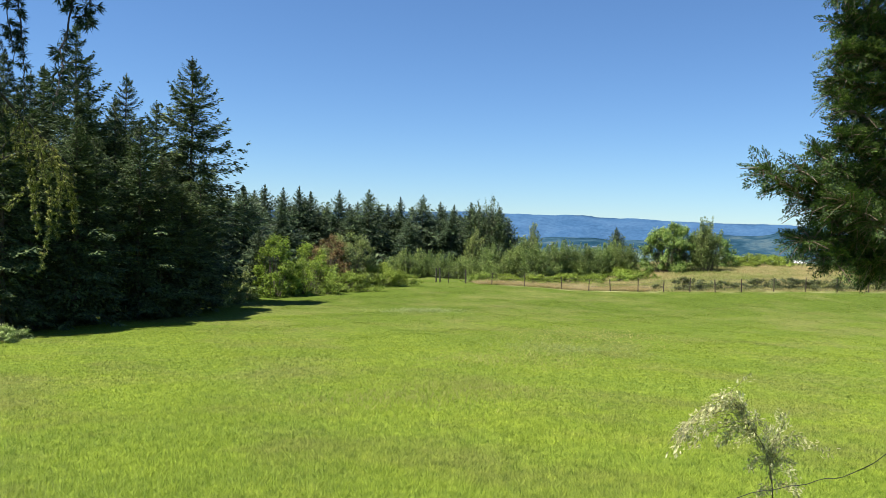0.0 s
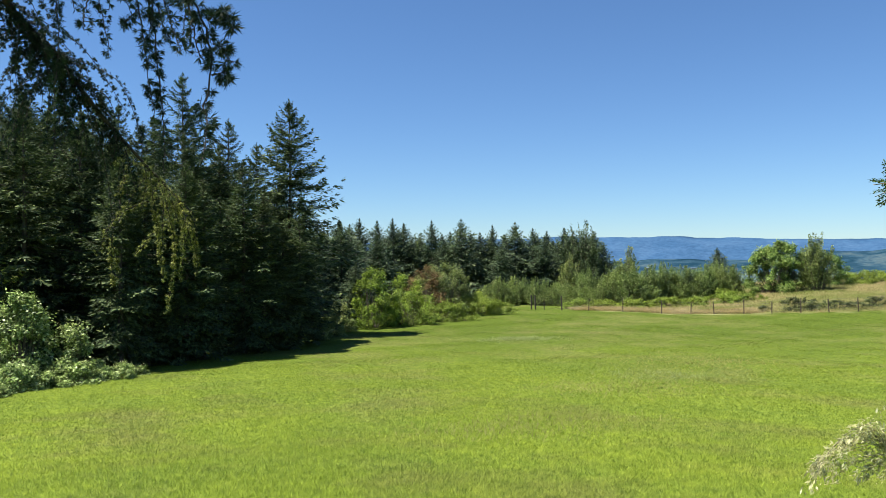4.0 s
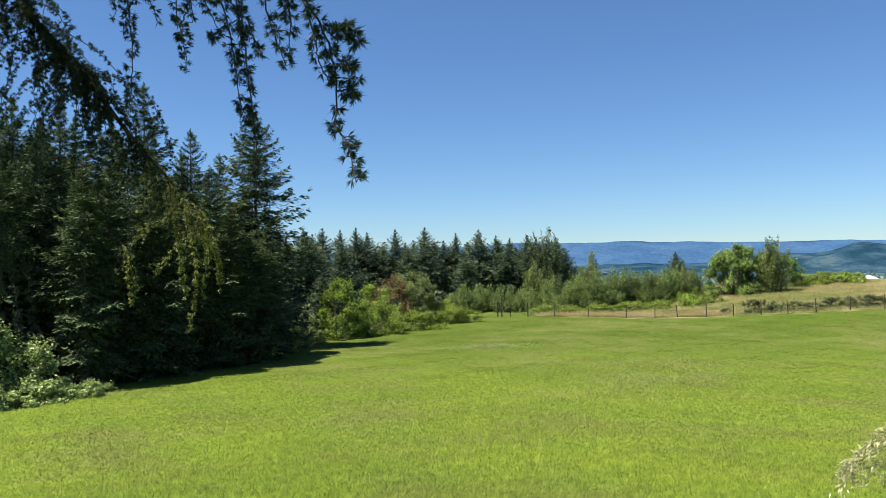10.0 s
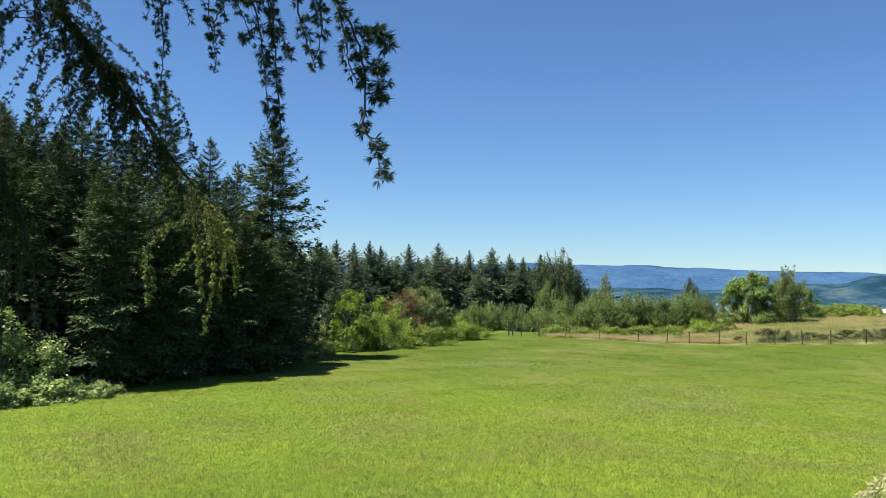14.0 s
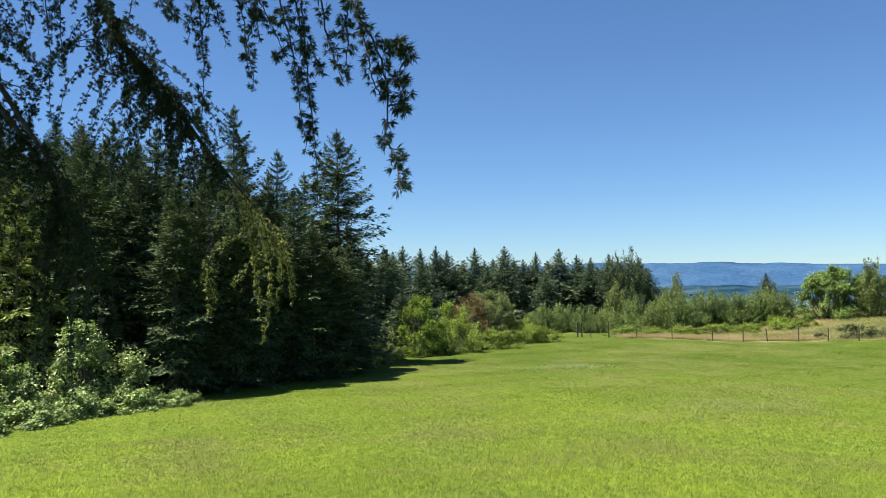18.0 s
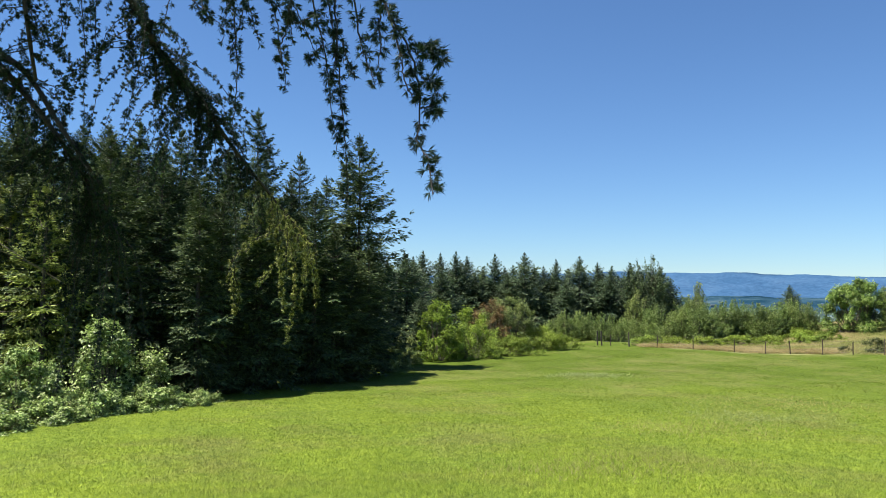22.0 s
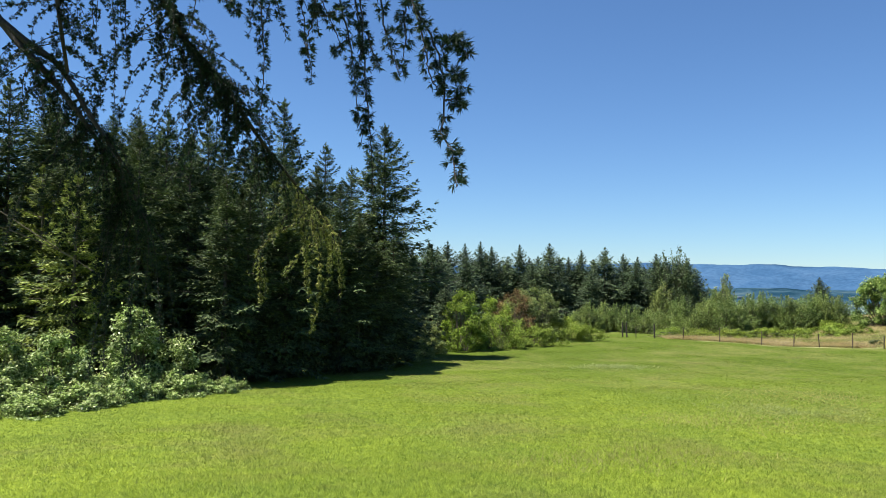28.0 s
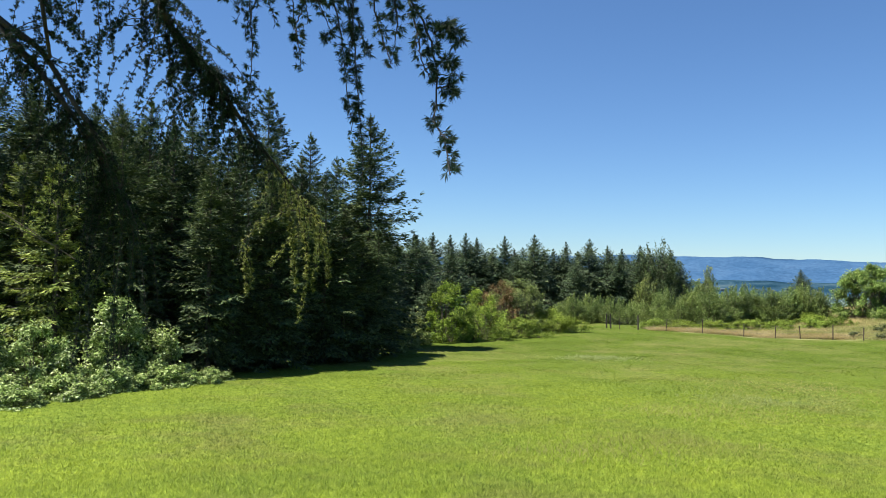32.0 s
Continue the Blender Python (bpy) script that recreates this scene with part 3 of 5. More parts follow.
for x, y, kind, turn, size, tall in (
        (-19.1, 90, far_b, 40, 1.0, 1.0), (-16.8, 88, far_b, 130, 0.95, 1.01), (-16.0, 91, far_a, 200, 1.0, 0.94), (-8.9, 90, far_a, 80, 1.0, 0.98),
        (-7.0, 95, far_b, 10, 1.0, 0.86), (-5.5, 96, far_b, 300, 0.85, 0.97), (-2.5, 92, far_a, 250, 1.0, 0.94), (-0.4, 96, far_a, 160, 0.95, 0.89),
        (1.4, 98, far_b, 70, 1.0, 0.9), (7.1, 96, far_a, 20, 0.95, 0.85), (3.4, 93, far_b, 190, 0.95, 0.88), (-14.6, 95, far_a, 310, 1.0, 0.84),
        (-10.9, 96, far_a, 110, 1.0, 0.86), (-23.0, 92, far_a, 60, 1.05, 0.95), (-24.6, 86, far_b, 140, 1.1, 0.9), (-26.5, 90, far_a, 230, 1.1, 0.95),
        (-30.0, 88, far_b, 90, 1.1, 1.0), (8.6, 99, far_b, 120, 0.7, 0.75), (-21.7, 80, far_a, 33, 0.8, 0.72), (-19.3, 78, far_b, 133, 0.9, 0.75),
        (-18.0, 98, far_a, 15, 1.25, 0.93), (-12.4, 100, far_b, 75, 1.25, 0.91), (-8.6, 101, far_a, 170, 1.25, 0.89), (-4.2, 101, far_b, 260, 1.25, 0.91), (0.2, 102, far_a, 320, 1.25, 0.87), (4.6, 101, far_a, 95, 1.25, 0.85), (-20.6, 104, far_b, 15, 1.4, 0.93), (-16.2, 105, far_a, 55, 1.4, 0.90), (-10.6, 106, far_b, 95, 1.4, 0.90), (-6.4, 105, far_a, 155, 1.4, 0.88), (-2.0, 106, far_b, 215, 1.4, 0.92), (2.4, 106, far_a, 275, 1.4, 0.86), (6.8, 105, far_b, 335, 1.2, 0.86),
        (-10.8, 89, far_b, 205, 0.8, 0.74), (-4.0, 88, far_a, 45, 0.75, 0.62), (1.0, 90, far_b, 285, 0.85, 0.76), (-14.5, 88, far_b, 345, 0.85, 0.72), (-15.0, 57, far_a, 25, 0.85, 0.80), (-13.2, 62, far_b, 115, 0.9, 0.72), (-17.5, 66, far_a, 215, 1.0, 0.85), (-12.9, 53, far_b, 15, 0.5, 0.5)):
    again(kind, x, y, turn, size, tall)
for x, y, kind, turn, size in ((-38, 26, far_a, 10, 1.5), (-41, 33, far_b, 80, 1.55), (-38, 43, far_a, 150, 1.5), (-32, 50, far_b, 220, 1.45), (-26, 55, far_a, 300, 1.3), (-40, 18, far_b, 45, 1.5),
                               (-30, 43, far_a, 120, 1.35), (-36, 36, far_b, 200, 1.5), (-21, 57, far_b, 260, 1.05), (-45, 26, far_a, 330, 1.6), (-33, 38, far_a, 20, 1.55), (-36, 31, far_b, 140, 1.6), (-34, 22, far_a, 100, 1.55), (-27, 46, far_b, 45, 1.4), (-21.5, 50, far_a, 300, 1.2), (-31.5, 27, far_b, 20, 1.6)):
    tagged(again(kind, x, y, turn, size), "dark fir deep in the stand behind others", group="firs deep in the stand")
lone = again(far_a, 27.5, 120, 50, 0.9, 0.78)
tagged(lone, "small dark conifer standing alone above the shrubs", group="lone conifers")
again(lone, 25.2, 124, 150, 0.75, 0.62)
again(lone, 38.0, 128, 10, 0.75, 0.66)

spruce = fir("spruce_tree", "broad yellow-green spruce with tiered branches in sunlight", "young spruces", 41, SPRUCE, -22.3, 26.6, 0, "conifer",
             height=9.2, radius=2.9, whorls=17, per=7, stations=11, subs=6, bare=0.05, spray=0.27, droop=0.22, slope=0.5, inner=900, gaps=0.1)
for x, y, turn, size, tall in ((-25.6, 28.4, 100, 1.05, 1.05), (-24.6, 23.2, 300, 0.6, 0.55)):
    again(spruce, x, y, turn, size, tall)

# ---- shrubs ----


def shrub_parts(seed, width, depth, height, lobes, count, leaf, upright=0.0, low=0.12):
    """Many arching shoots from a spread foot, each set with leaves: stems, and foliage."""
    r = np.random.default_rng(seed)
    n = lobes * 4
    a = r.uniform(0, 2 * math.pi, n)
    e = np.arcsin(r.uniform(low * 0.5, 1.0, n) ** (0.9 - 0.45 * upright))
    reach = r.uniform(0.62, 1.08, n) * (1 + 0.18 * np.sin(a * 3 + seed) + 0.12 * np.sin(a * 7 + seed * 2))
    tip = np.stack([np.cos(a) * np.cos(e) * width * 0.62 * reach, np.sin(a) * np.cos(e) * depth * 0.62 * reach, np.sin(e) * height * r.uniform(0.78, 1.14, n)], -1)
    tip[:, 2] = np.maximum(tip[:, 2], 0.12 * height)
    foot = tip * np.array((0.3, 0.3, 0.0)) + r.normal(0, 0.05 * width, (n, 3)) * np.array((1, 1, 0)) - np.array((0, 0, 0.12))
    mid = foot * 0.5 + tip * 0.5 + np.stack([np.zeros(n), np.zeros(n), tip[:, 2] * (0.22 - 0.2 * upright)], -1)
    per = int(count * 2.1) // n + 1
    leaf = leaf * 0.72
    u = r.uniform(0.12, 1.0, (n, per, 1)) ** 0.8
    b = foot[:, None] * (1 - u) ** 2 + 2 * mid[:, None] * u * (1 - u) + tip[:, None] * u ** 2
    w = 2 * (mid - foot)[:, None] * (1 - u) + 2 * (tip - mid)[:, None] * u
    b = b + r.normal(0, 1, b.shape) * (0.035 * width + 0.05 * height) * (1.12 - u) * 0.9
    b[..., 2] = np.clip(b[..., 2], 0.03, None)
    w = unit(unit(w) * 0.55 + r.normal(0, 0.6, w.shape) + np.array((0, 0, -0.1)))
    s = unit(np.cross(w, unit(np.array((0, 0, 1.0)) + r.normal(0, 0.5, w.shape))))
    b, w, s = (q.reshape(-1, 3) for q in (b, w, s))
    ln = leaf * r.uniform(0.55, 1.35, len(b))
    broad = (ln * r.uniform(0.26, 0.42, len(b)))[:, None]
    v = np.stack([b - s * broad, b + s * broad, b + w * ln[:, None]], 1).reshape(-1, 3)
    foliage = v, np.arange(len(v)).reshape(-1, 3)
    stems = []
    for q in range(0, n, 2):
        stems.append(tube(smooth_line([foot[q], mid[q], tip[q]], 5), np.linspace(0.007 * height + 0.006, 0.004, 5), 4))
    return joined(stems), foliage


def clump_parts(seed, width, depth, height, lobes, count, leaf, upright=0.0, low=0.03, clump=0.2):
    """A leafy crown that reaches to the ground: uneven clumps on forking stems, with shoots that stand out of them."""
    r = np.random.default_rng(seed)
    a = r.uniform(0, 2 * math.pi, lobes)
    z = low + (1 - low) * r.random(lobes) ** (1.15 + 0.3 * upright)
    wide = 0.36
    flat = np.sqrt(np.clip(np.where(z > wide, 1 - ((z - wide) / (1 - wide)) ** 2, 1 - ((wide - z) / (wide + 0.4)) ** 2), 0, 1)) + 0.04
    far = 0.88 * np.sqrt(r.uniform(0.12, 1.0, lobes)) * (1 + 0.15 * np.sin(a * 3 + seed))
    c = np.stack([np.cos(a) * flat * far * width * 0.5, np.sin(a) * flat * far * depth * 0.5, z * height * 0.92], -1)
    rad = clump * 0.33 * (width + height) * r.uniform(0.5, 1.25, lobes)
    per = int(1.7 * count / lobes) + 1
    d = unit(r.normal(0, 1, (lobes, per, 3)) + np.array((0, 0, 0.3)) + 0.5 * unit(c - np.array((0, 0, 0.3 * height)))[:, None])
    b = c[:, None] + d * rad[:, None, None] * np.abs(r.normal(0.72, 0.3, (lobes, per, 1))) * np.array((1, 1, 0.85))
    # shoots: leaves in file along short sprigs
    k, m = 4, max(3, per // 14)
    way = unit(unit(c - np.array((0, 0, 0.25 * height)))[:, None] * 0.8 + r.normal(0, 0.55, (lobes, k, 3)) + np.array((0, 0, 0.25 + 1.3 * upright)))
    run = rad[:, None, None, None] * r.uniform(0.5, 1.0, (lobes, k, 1, 1)) * np.linspace(0.5, 1.7, m)[None, None, :, None]
    sprig = c[:, None, None] + way[:, :, None] * run + r.normal(0, 0.03 * height ** 0.5, (lobes, k, m, 3)) + np.array((0, 0, -0.10)) * run ** 2 * (1 - upright)
    base = np.concatenate([b.reshape(-1, 3), sprig.reshape(-1, 3)])
    out = np.concatenate([d.reshape(-1, 3), np.repeat(way.reshape(-1, 3), m, 0)])
    base[:, 2] = np.maximum(base[:, 2], 0.04)
    face = unit(out * 0.7 + np.array((0, 0, 0.6)) + r.normal(0, 0.5, out.shape))
    w = unit(np.cross(face, r.normal(0, 1, out.shape)) + out * 0.4 + np.array((0, 0, -0.3 + 0.8 * upright)))
    side = unit(np.cross(w, face))
    ln = leaf * 0.72 * r.uniform(0.55, 1.35, len(base))
    foliage = leaves(base, w, side, ln, ln * r.uniform(0.22, 0.34, len(base)), 0.04)
    stems = []
    for q in range(lobes):
        foot = np.array((c[q, 0] * 0.35, c[q, 1] * 0.35, -0.12))
        stems.append(tube(smooth_line([foot, foot * 0.4 + c[q] * 0.6, c[q]], 5), np.linspace(0.006 * height + 0.005, 0.004, 5), 4))
    return joined(stems), foliage


def shrub(name, label, group, seed, mat, x, y, turn, *shape, category="shrub", sink=0.05, clump=0.0, **more):
    stems, foliage = clump_parts(seed, *shape, clump=clump, **more) if clump else shrub_parts(seed, *shape, **more)
    root = tagged(new(name), label, category, group)
    part("stem", mesh_of("shrub_stem", *stems, STEM), root)
    part("foliage", mesh_of("shrub_foliage", *foliage, mat), root)
    root.matrix_basis = pose(*base_at(x, y, sink), 0, 0, turn)
    return root


# corner of the field
shrub("willow_bush", "bright yellow-green leafy bush beside the dark firs", "corner bushes", 51, LIME, -11.4, 51.6, 0, 3.2, 2.8, 4.1, 60, 8000, 0.15, upright=0.6, clump=0.17)
shrub("willow_bush", "low yellow-green bush spreading over the grass", "corner bushes", 52, LIME, -9.3, 53.4, 0, 3.9, 3.2, 2.5, 50, 6200, 0.14, clump=0.2, upright=0.3)
shrub("willow_bush", "tall yellow-green bush behind the others", "corner bushes", 53, LIME, -10.2, 57.6, 0, 3.2, 2.4, 3.3, 44, 4200, 0.15, upright=0.5, clump=0.18)
shrub("russet_shrub", "reddish-brown leafy shrub among green bushes", "corner bushes", 54, RUSSET, -8.9, 58.8, 0, 3.6, 2.8, 4.2, 56, 6000, 0.14, upright=0.3, clump=0.17)
shrub("hazel_bush", "rounded olive-green bush behind the russet shrub", "corner bushes", 55, OLIVE, -7.4, 60.8, 0, 5.2, 4.0, 4.3, 90, 11000, 0.15, upright=0.2, clump=0.15)
shrub("bramble_mound", "low bright green bramble mound at the field's corner", "bramble mounds", 56, BRACKEN, -4.8, 61.6, 0, 6.4, 2.8, 1.6, 90, 9000, 0.14, clump=0.16)
shrub("bramble_mound", "low bright green bramble mound along the grass edge", "bramble mounds", 57, BRACKEN, -6.8, 56.6, 0, 4.4, 3.0, 1.4, 60, 6000, 0.14, clump=0.18)
under = shrub("undergrowth", "shaded green undergrowth at the foot of the firs", "undergrowth under the firs", 58, OLIVE, -12.7, 43.0, 0, 2.2, 1.5, 1.5, 22, 1500, 0.16, clump=0.2)
for x, y, turn, size, tall in ((-14.3, 42.8, 80, 0.9, 1.5), (-12.4, 45.6, 140, 0.8, 0.9), (-15.1, 43.6, 20, 1.0, 1.9), (-13.4, 50.4, 250, 1.0, 1.2), (-13.8, 53.4, 100, 1.2, 1.3),
                               (-16.2, 37.6, 75, 0.9, 0.7), (-17.4, 35.0, 160, 0.9, 0.8), (-18.6, 32.0, 210, 1.0, 0.8), (-12.6, 48.8, 280, 0.9, 0.6), (-13.6, 43.6, 320, 0.9, 0.5), (-19.2, 29.0, 30, 0.9, 0.6)):
    again(under, x, y, turn, size, tall)

# brambles at the near end of the firs
shrub("bramble_bush", "arching bramble bush with pale sunlit leaves", "sunlit brambles", 61, BRAMBLE, -18.5, 25.2, 0, 2.2, 2.0, 3.3, 30, 4000, 0.165, low=0.2, clump=0.22)
shrub("bramble_bush", "pale leafy branch reaching out over the brambles", "sunlit brambles", 62, BRAMBLE, -17.2, 26.6, 0, 1.5, 1.4, 2.3, 12, 1200, 0.155, low=0.3, clump=0.24)
shrub("bramble_bush", "bramble bush with pale green leaves in sun", "sunlit brambles", 63, BRAMBLE, -19.7, 22.6, 0, 2.7, 2.4, 2.4, 34, 5200, 0.155, clump=0.2)
shrub("bramble_bush", "wide bramble thicket with pale green leaves", "sunlit brambles", 64, BRAMBLE, -21.6, 21.4, 0, 3.2, 2.6, 2.9, 40, 6000, 0.155, clump=0.19)
shrub("bramble_bush", "bramble thicket at the stand's near end", "sunlit brambles", 65, BRAMBLE, -23.0, 18.4, 0, 3.2, 3.0, 2.6, 38, 6000, 0.155, clump=0.19)
carpet = shrub("bramble_mound", "low carpet of pale bramble leaves along the grass", "bramble carpet", 66, BRAMBLE, -16.5, 25.2, 0, 2.4, 1.7, 0.8, 36, 3400, 0.13, clump=0.22)
for x, y, turn, size, tall in ((-17.4, 23.4, 70, 1.0, 1.0), (-18.0, 21.6, 150, 1.1, 0.9), (-19.4, 20.4, 20, 1.2, 1.1), (-20.6, 19.0, 260, 1.2, 1.0), (-18.9, 23.0, 310, 1.3, 1.3),
                               (-15.6, 26.9, 100, 0.6, 0.7), (-21.6, 17.2, 40, 1.3, 1.0), (-16.3, 26.4, 130, 0.8, 0.6), (-16.9, 24.0, 200, 0.8, 0.6), (-17.5, 22.0, 280, 0.9, 0.7), (-18.1, 19.8, 330, 1.0, 0.7), (-19.4, 18.0, 60, 1.1, 0.8), (-15.9, 28.3, 10, 0.6, 0.5)):
    again(carpet, x, y, turn, size, tall)

# saplings and shrubs behind the fence
sapling = shrub("willow_sapling", "silvery-green willow sapling in a thicket", "willow thicket", 71, SILVER, -3.6, 72.0, 0, 1.7, 1.5, 3.0, 14, 2100, 0.16, upright=0.9)
r = np.random.default_rng(72)
for k in range(34):
    x = -4.6 + 11.4 * (k / 33) + r.normal(0, 0.25)
    y = 71.5 + 5.5 * r.random()
    s = r.uniform(0.7, 1.1)
    again(sapling, x, y, 360 * r.random(), s, s * r.uniform(0.65, 1.0))
bush = shrub("olive_bush", "grey-green leafy bush in a hedge-like row", "bushes beyond the fence", 73, SILVER, 8.8, 72.5, 0, 3.6, 3.2, 3.6, 30, 8000, 0.16, upright=0.4)
for x, y, turn, size, tall in ((10.8, 74.5, 70, 1.1, 1.05), (12.7, 76.5, 150, 1.1, 1.1), (14.5, 75.5, 220, 1.05, 0.98), (16.4, 77.5, 300, 0.95, 0.95), (7.1, 73.5, 20, 0.9, 0.9),
                               (18.0, 78.5, 110, 0.9, 1.0), (19.6, 79.5, 45, 0.7, 0.85), (8.4, 78.5, 240, 1.0, 1.15), (4.7, 74.5, 330, 0.85, 0.95)):
    again(bush, x, y, turn, size, tall)
shrub("alder_tree", "rounded grey-green broadleaf tree among the firs", "broadleaf trees", 74, ALDER, 5.3, 92, 0, 5.4, 4.8, 8.5, 70, 17000, 0.25, category="tree", upright=0.45)
shrub("alder_tree", "leafy green tree standing between the far firs", "broadleaf trees", 82, OLIVE, -15.2, 94, 0, 3.6, 3.2, 6.6, 22, 5000, 0.2, category="tree", upright=0.5)
shrub("alder_tree", "small olive-green broadleaf tree in the row", "broadleaf trees", 75, OLIVE, 10.8, 92, 0, 3.0, 3.0, 5.6, 18, 3000, 0.24, category="tree", upright=0.6)
shrub("alder_tree", "pale young tree in front of the dark row", "broadleaf trees", 76, OLIVE, 3.6, 84, 0, 2.6, 2.4, 5.0, 16, 3000, 0.22, category="tree", upright=0.8)
shrub("maple_tree", "dense round green maple at the edge of the slope", "trees on the rise", 77, MAPLE, 23.2, 77, 0, 6.0, 5.2, 5.0, 110, 20000, 0.22, category="tree", clump=0.14)
shrub("poplar_tree", "pale green young poplar with a thin upright top", "trees on the rise", 78, OLIVE, 26.2, 75.5, 0, 3.0, 2.8, 5.4, 24, 6500, 0.19, category="tree", upright=0.8)
shrub("maple_tree", "low dark green bushy tree beside the poplar", "trees on the rise", 79, MAPLE, 28.8, 79, 0, 3.2, 2.8, 3.1, 34, 3200, 0.2, category="tree", clump=0.19)
fern = shrub("bracken_patch", "bright yellow-green bracken patch above dry grass", "bracken patches", 80, BRACKEN, 30.5, 80, 0, 4.2, 2.6, 1.1, 46, 3400, 0.16, clump=0.17)
for x, y, turn, size, tall in ((33.0, 81, 60, 1.0, 1.1), (35.5, 82, 130, 1.1, 1.0), (37.4, 83, 250, 0.9, 0.9), (18.0, 76.5, 200, 1.0, 0.8), (15.5, 77, 90, 0.9, 0.7),
                               (3.5, 69, 30, 0.9, 0.7), (6.0, 69.5, 160, 1.0, 0.7), (8.6, 69.0, 280, 1.0, 0.7), (11.4, 69.4, 340, 1.1, 0.75), (14.2, 70.0, 70, 1.1, 0.7), (17.0, 70.6, 220, 1.0, 0.8), (19.2, 72.0, 130, 0.9, 0.7)):
    again(fern, x, y, turn, size, tall)
hedge = shrub("fence_hedge", "dark scrubby growth against the wire fence", "scrub along the fence", 81, HEDGE, 19.5, 60.0, 0, 2.8, 1.3, 1.0, 36, 2600, 0.13, clump=0.2)
for x, y, turn, size, tall in ((21.8, 59.6, 170, 1.0, 0.70), (25.0, 59.6, 30, 1.0, 0.78), (27.4, 59.8, 200, 1.1, 0.86), (30.0, 60.0, 10, 1.1, 0.78), (32.8, 60.2, 190, 1.1, 0.94), (35.6, 60.5, 20, 1.2, 0.86), (20.6, 59.9, 60, 0.9, 0.78), (23.4, 59.2, 120, 0.9, 0.55), (26.2, 59.6, 260, 1.0, 0.78), (28.8, 59.9, 310, 1.0, 0.70), (31.4, 60.1, 75, 1.0, 0.86), (17.4, 61.0, 45, 0.6, 0.47)):
    again(hedge, x, y, turn, size, tall)

# ---- fence ----


def fence_line(x):
    """The fence's y by x: two straight runs that meet at a corner post."""
    return 66.0 - (x - 2.0) * 0.44 if x < 22.6 else 56.94 + (x - 22.6) * 0.14


def post_mesh(name, high, half, mat):
    bm = bmesh.new()
    bmesh.ops.create_cube(bm, size=1, matrix=Matrix.Translation((0, 0, high / 2 - 0.15)) @ Matrix.Diagonal((2 * half, 2 * half, high + 0.3, 1)))
    bmesh.ops.bevel(bm, geom=bm.edges[:], offset=half * 0.3, segments=1, affect="EDGES")
    me = bpy.data.meshes.new(name)
    bm.to_mesh(me)
    bm.free()
    me.materials.append(mat)
    return me


fence = tagged(new("fence"), "wire field fence on thin rusty steel posts", "fence")
steel_post = post_mesh("steel_post", 1.05, 0.03, STEEL)
wood_post = post_mesh("wood_post", 1.25, 0.055, WOOD)
POSTS_X = (-3.4, 0.6, 4.3, 7.0, 9.9, 12.0, 13.6, 15.6, 17.4, 19.2, 20.9, 22.6, 25.2, 27.8, 30.4, 33.0, 35.8)
r = np.random.default_rng(90)
for x in POSTS_X:
    ob = part("post", steel_post, fence)
    ob.matrix_basis = pose(*base_at(x, fence_line(x), 0), r.normal(0, 2), r.normal(0, 2), 20) @ Matrix.Diagonal((1, 1, r.uniform(0.85, 1.1), 1))
for x, y in ((-0.5, 67.0), (-0.15, 66.8), (2.1, 66.0)):
    ob = part("corner_post", wood_post, fence, "thick weathered wooden post")
    ob.matrix_basis = pose(*base_at(x, y, 0), 0, r.normal(0, 1.5), 10)
for high in (0.15, 0.35, 0.55, 0.75, 0.95):
    xs = np.linspace(-0.3, 38, 90)
    ys = np.array([fence_line(x) for x in xs])
    line = np.stack([xs, ys, ground_z(xs, ys) + high + 0.02 * np.sin(xs * 2.3 + high * 9)], -1)
    part("wire", mesh_of("fence_wire", *tube(line, np.full(90, 0.004), 4), WIRE), fence)
stays = []
for x in np.arange(17.0, 38, 0.3):
    y = fence_line(x)
    z = float(ground_z(x, y))
    stays.append(tube([(x, y, z + 0.12), (x, y, z + 0.6), (x, y, z + 0.95)], [0.0035] * 3, 3))
part("wire_stays", mesh_of("fence_stays", *joined(stays), WIRE), fence)

# ---- shed far beyond the rise ----
shed = tagged(new("shed"), "low shed with a pale metal roof beyond the rise", "shed")
shed.matrix_basis = pose(51.5, 110, -3.4, 0, 0, 12)


def box_mesh(name, x, y, z, mat, bevel=0.03):
    bm = bmesh.new()
    bmesh.ops.create_cube(bm, size=1, matrix=Matrix.Diagonal((x, y, z, 1)))
    bmesh.ops.bevel(bm, geom=bm.edges[:], offset=bevel, segments=1, affect="EDGES")
    me = bpy.data.meshes.new(name)
    bm.to_mesh(me)
    bm.free()
    me.materials.append(mat)
    return me


part("wall", box_mesh("shed_wall", 2.7, 2.6, 1.7, SIDING), shed).location = (0, 0, 0.85)
roof = part("roof", box_mesh("shed_roof", 3.1, 3.0, 0.14, ROOF), shed)
roof.matrix_basis = pose(0, 0, 1.85, 14, 0, 0)

# ---- far valley ----
r = np.random.default_rng(95)
n = 5200
d = 500 * (3600 / 500) ** r.random(n)
a = np.radians(r.uniform(-8, 40, n))
x, y = np.sin(a) * d, np.cos(a) * d
clump = np.sin(x * 0.006 + 1) * np.sin(y * 0.011) + 0.5 * np.sin(x * 0.02 + y * 0.013)
ok = clump > -0.15
x, y = x[ok], y[ok]
n = len(x)
high, wide = r.uniform(6, 15, n), r.uniform(4, 11, n)
z = ground_z(x, y)
t = r.uniform(0, 6.3, n)
ring = [np.stack([x + np.cos(t + q * math.pi / 2) * wide, y + np.sin(t + q * math.pi / 2) * wide, z - 1 + high * 0.35 * r.random(n)], -1) for q in range(4)]
apex = np.stack([x, y, z + high], -1)
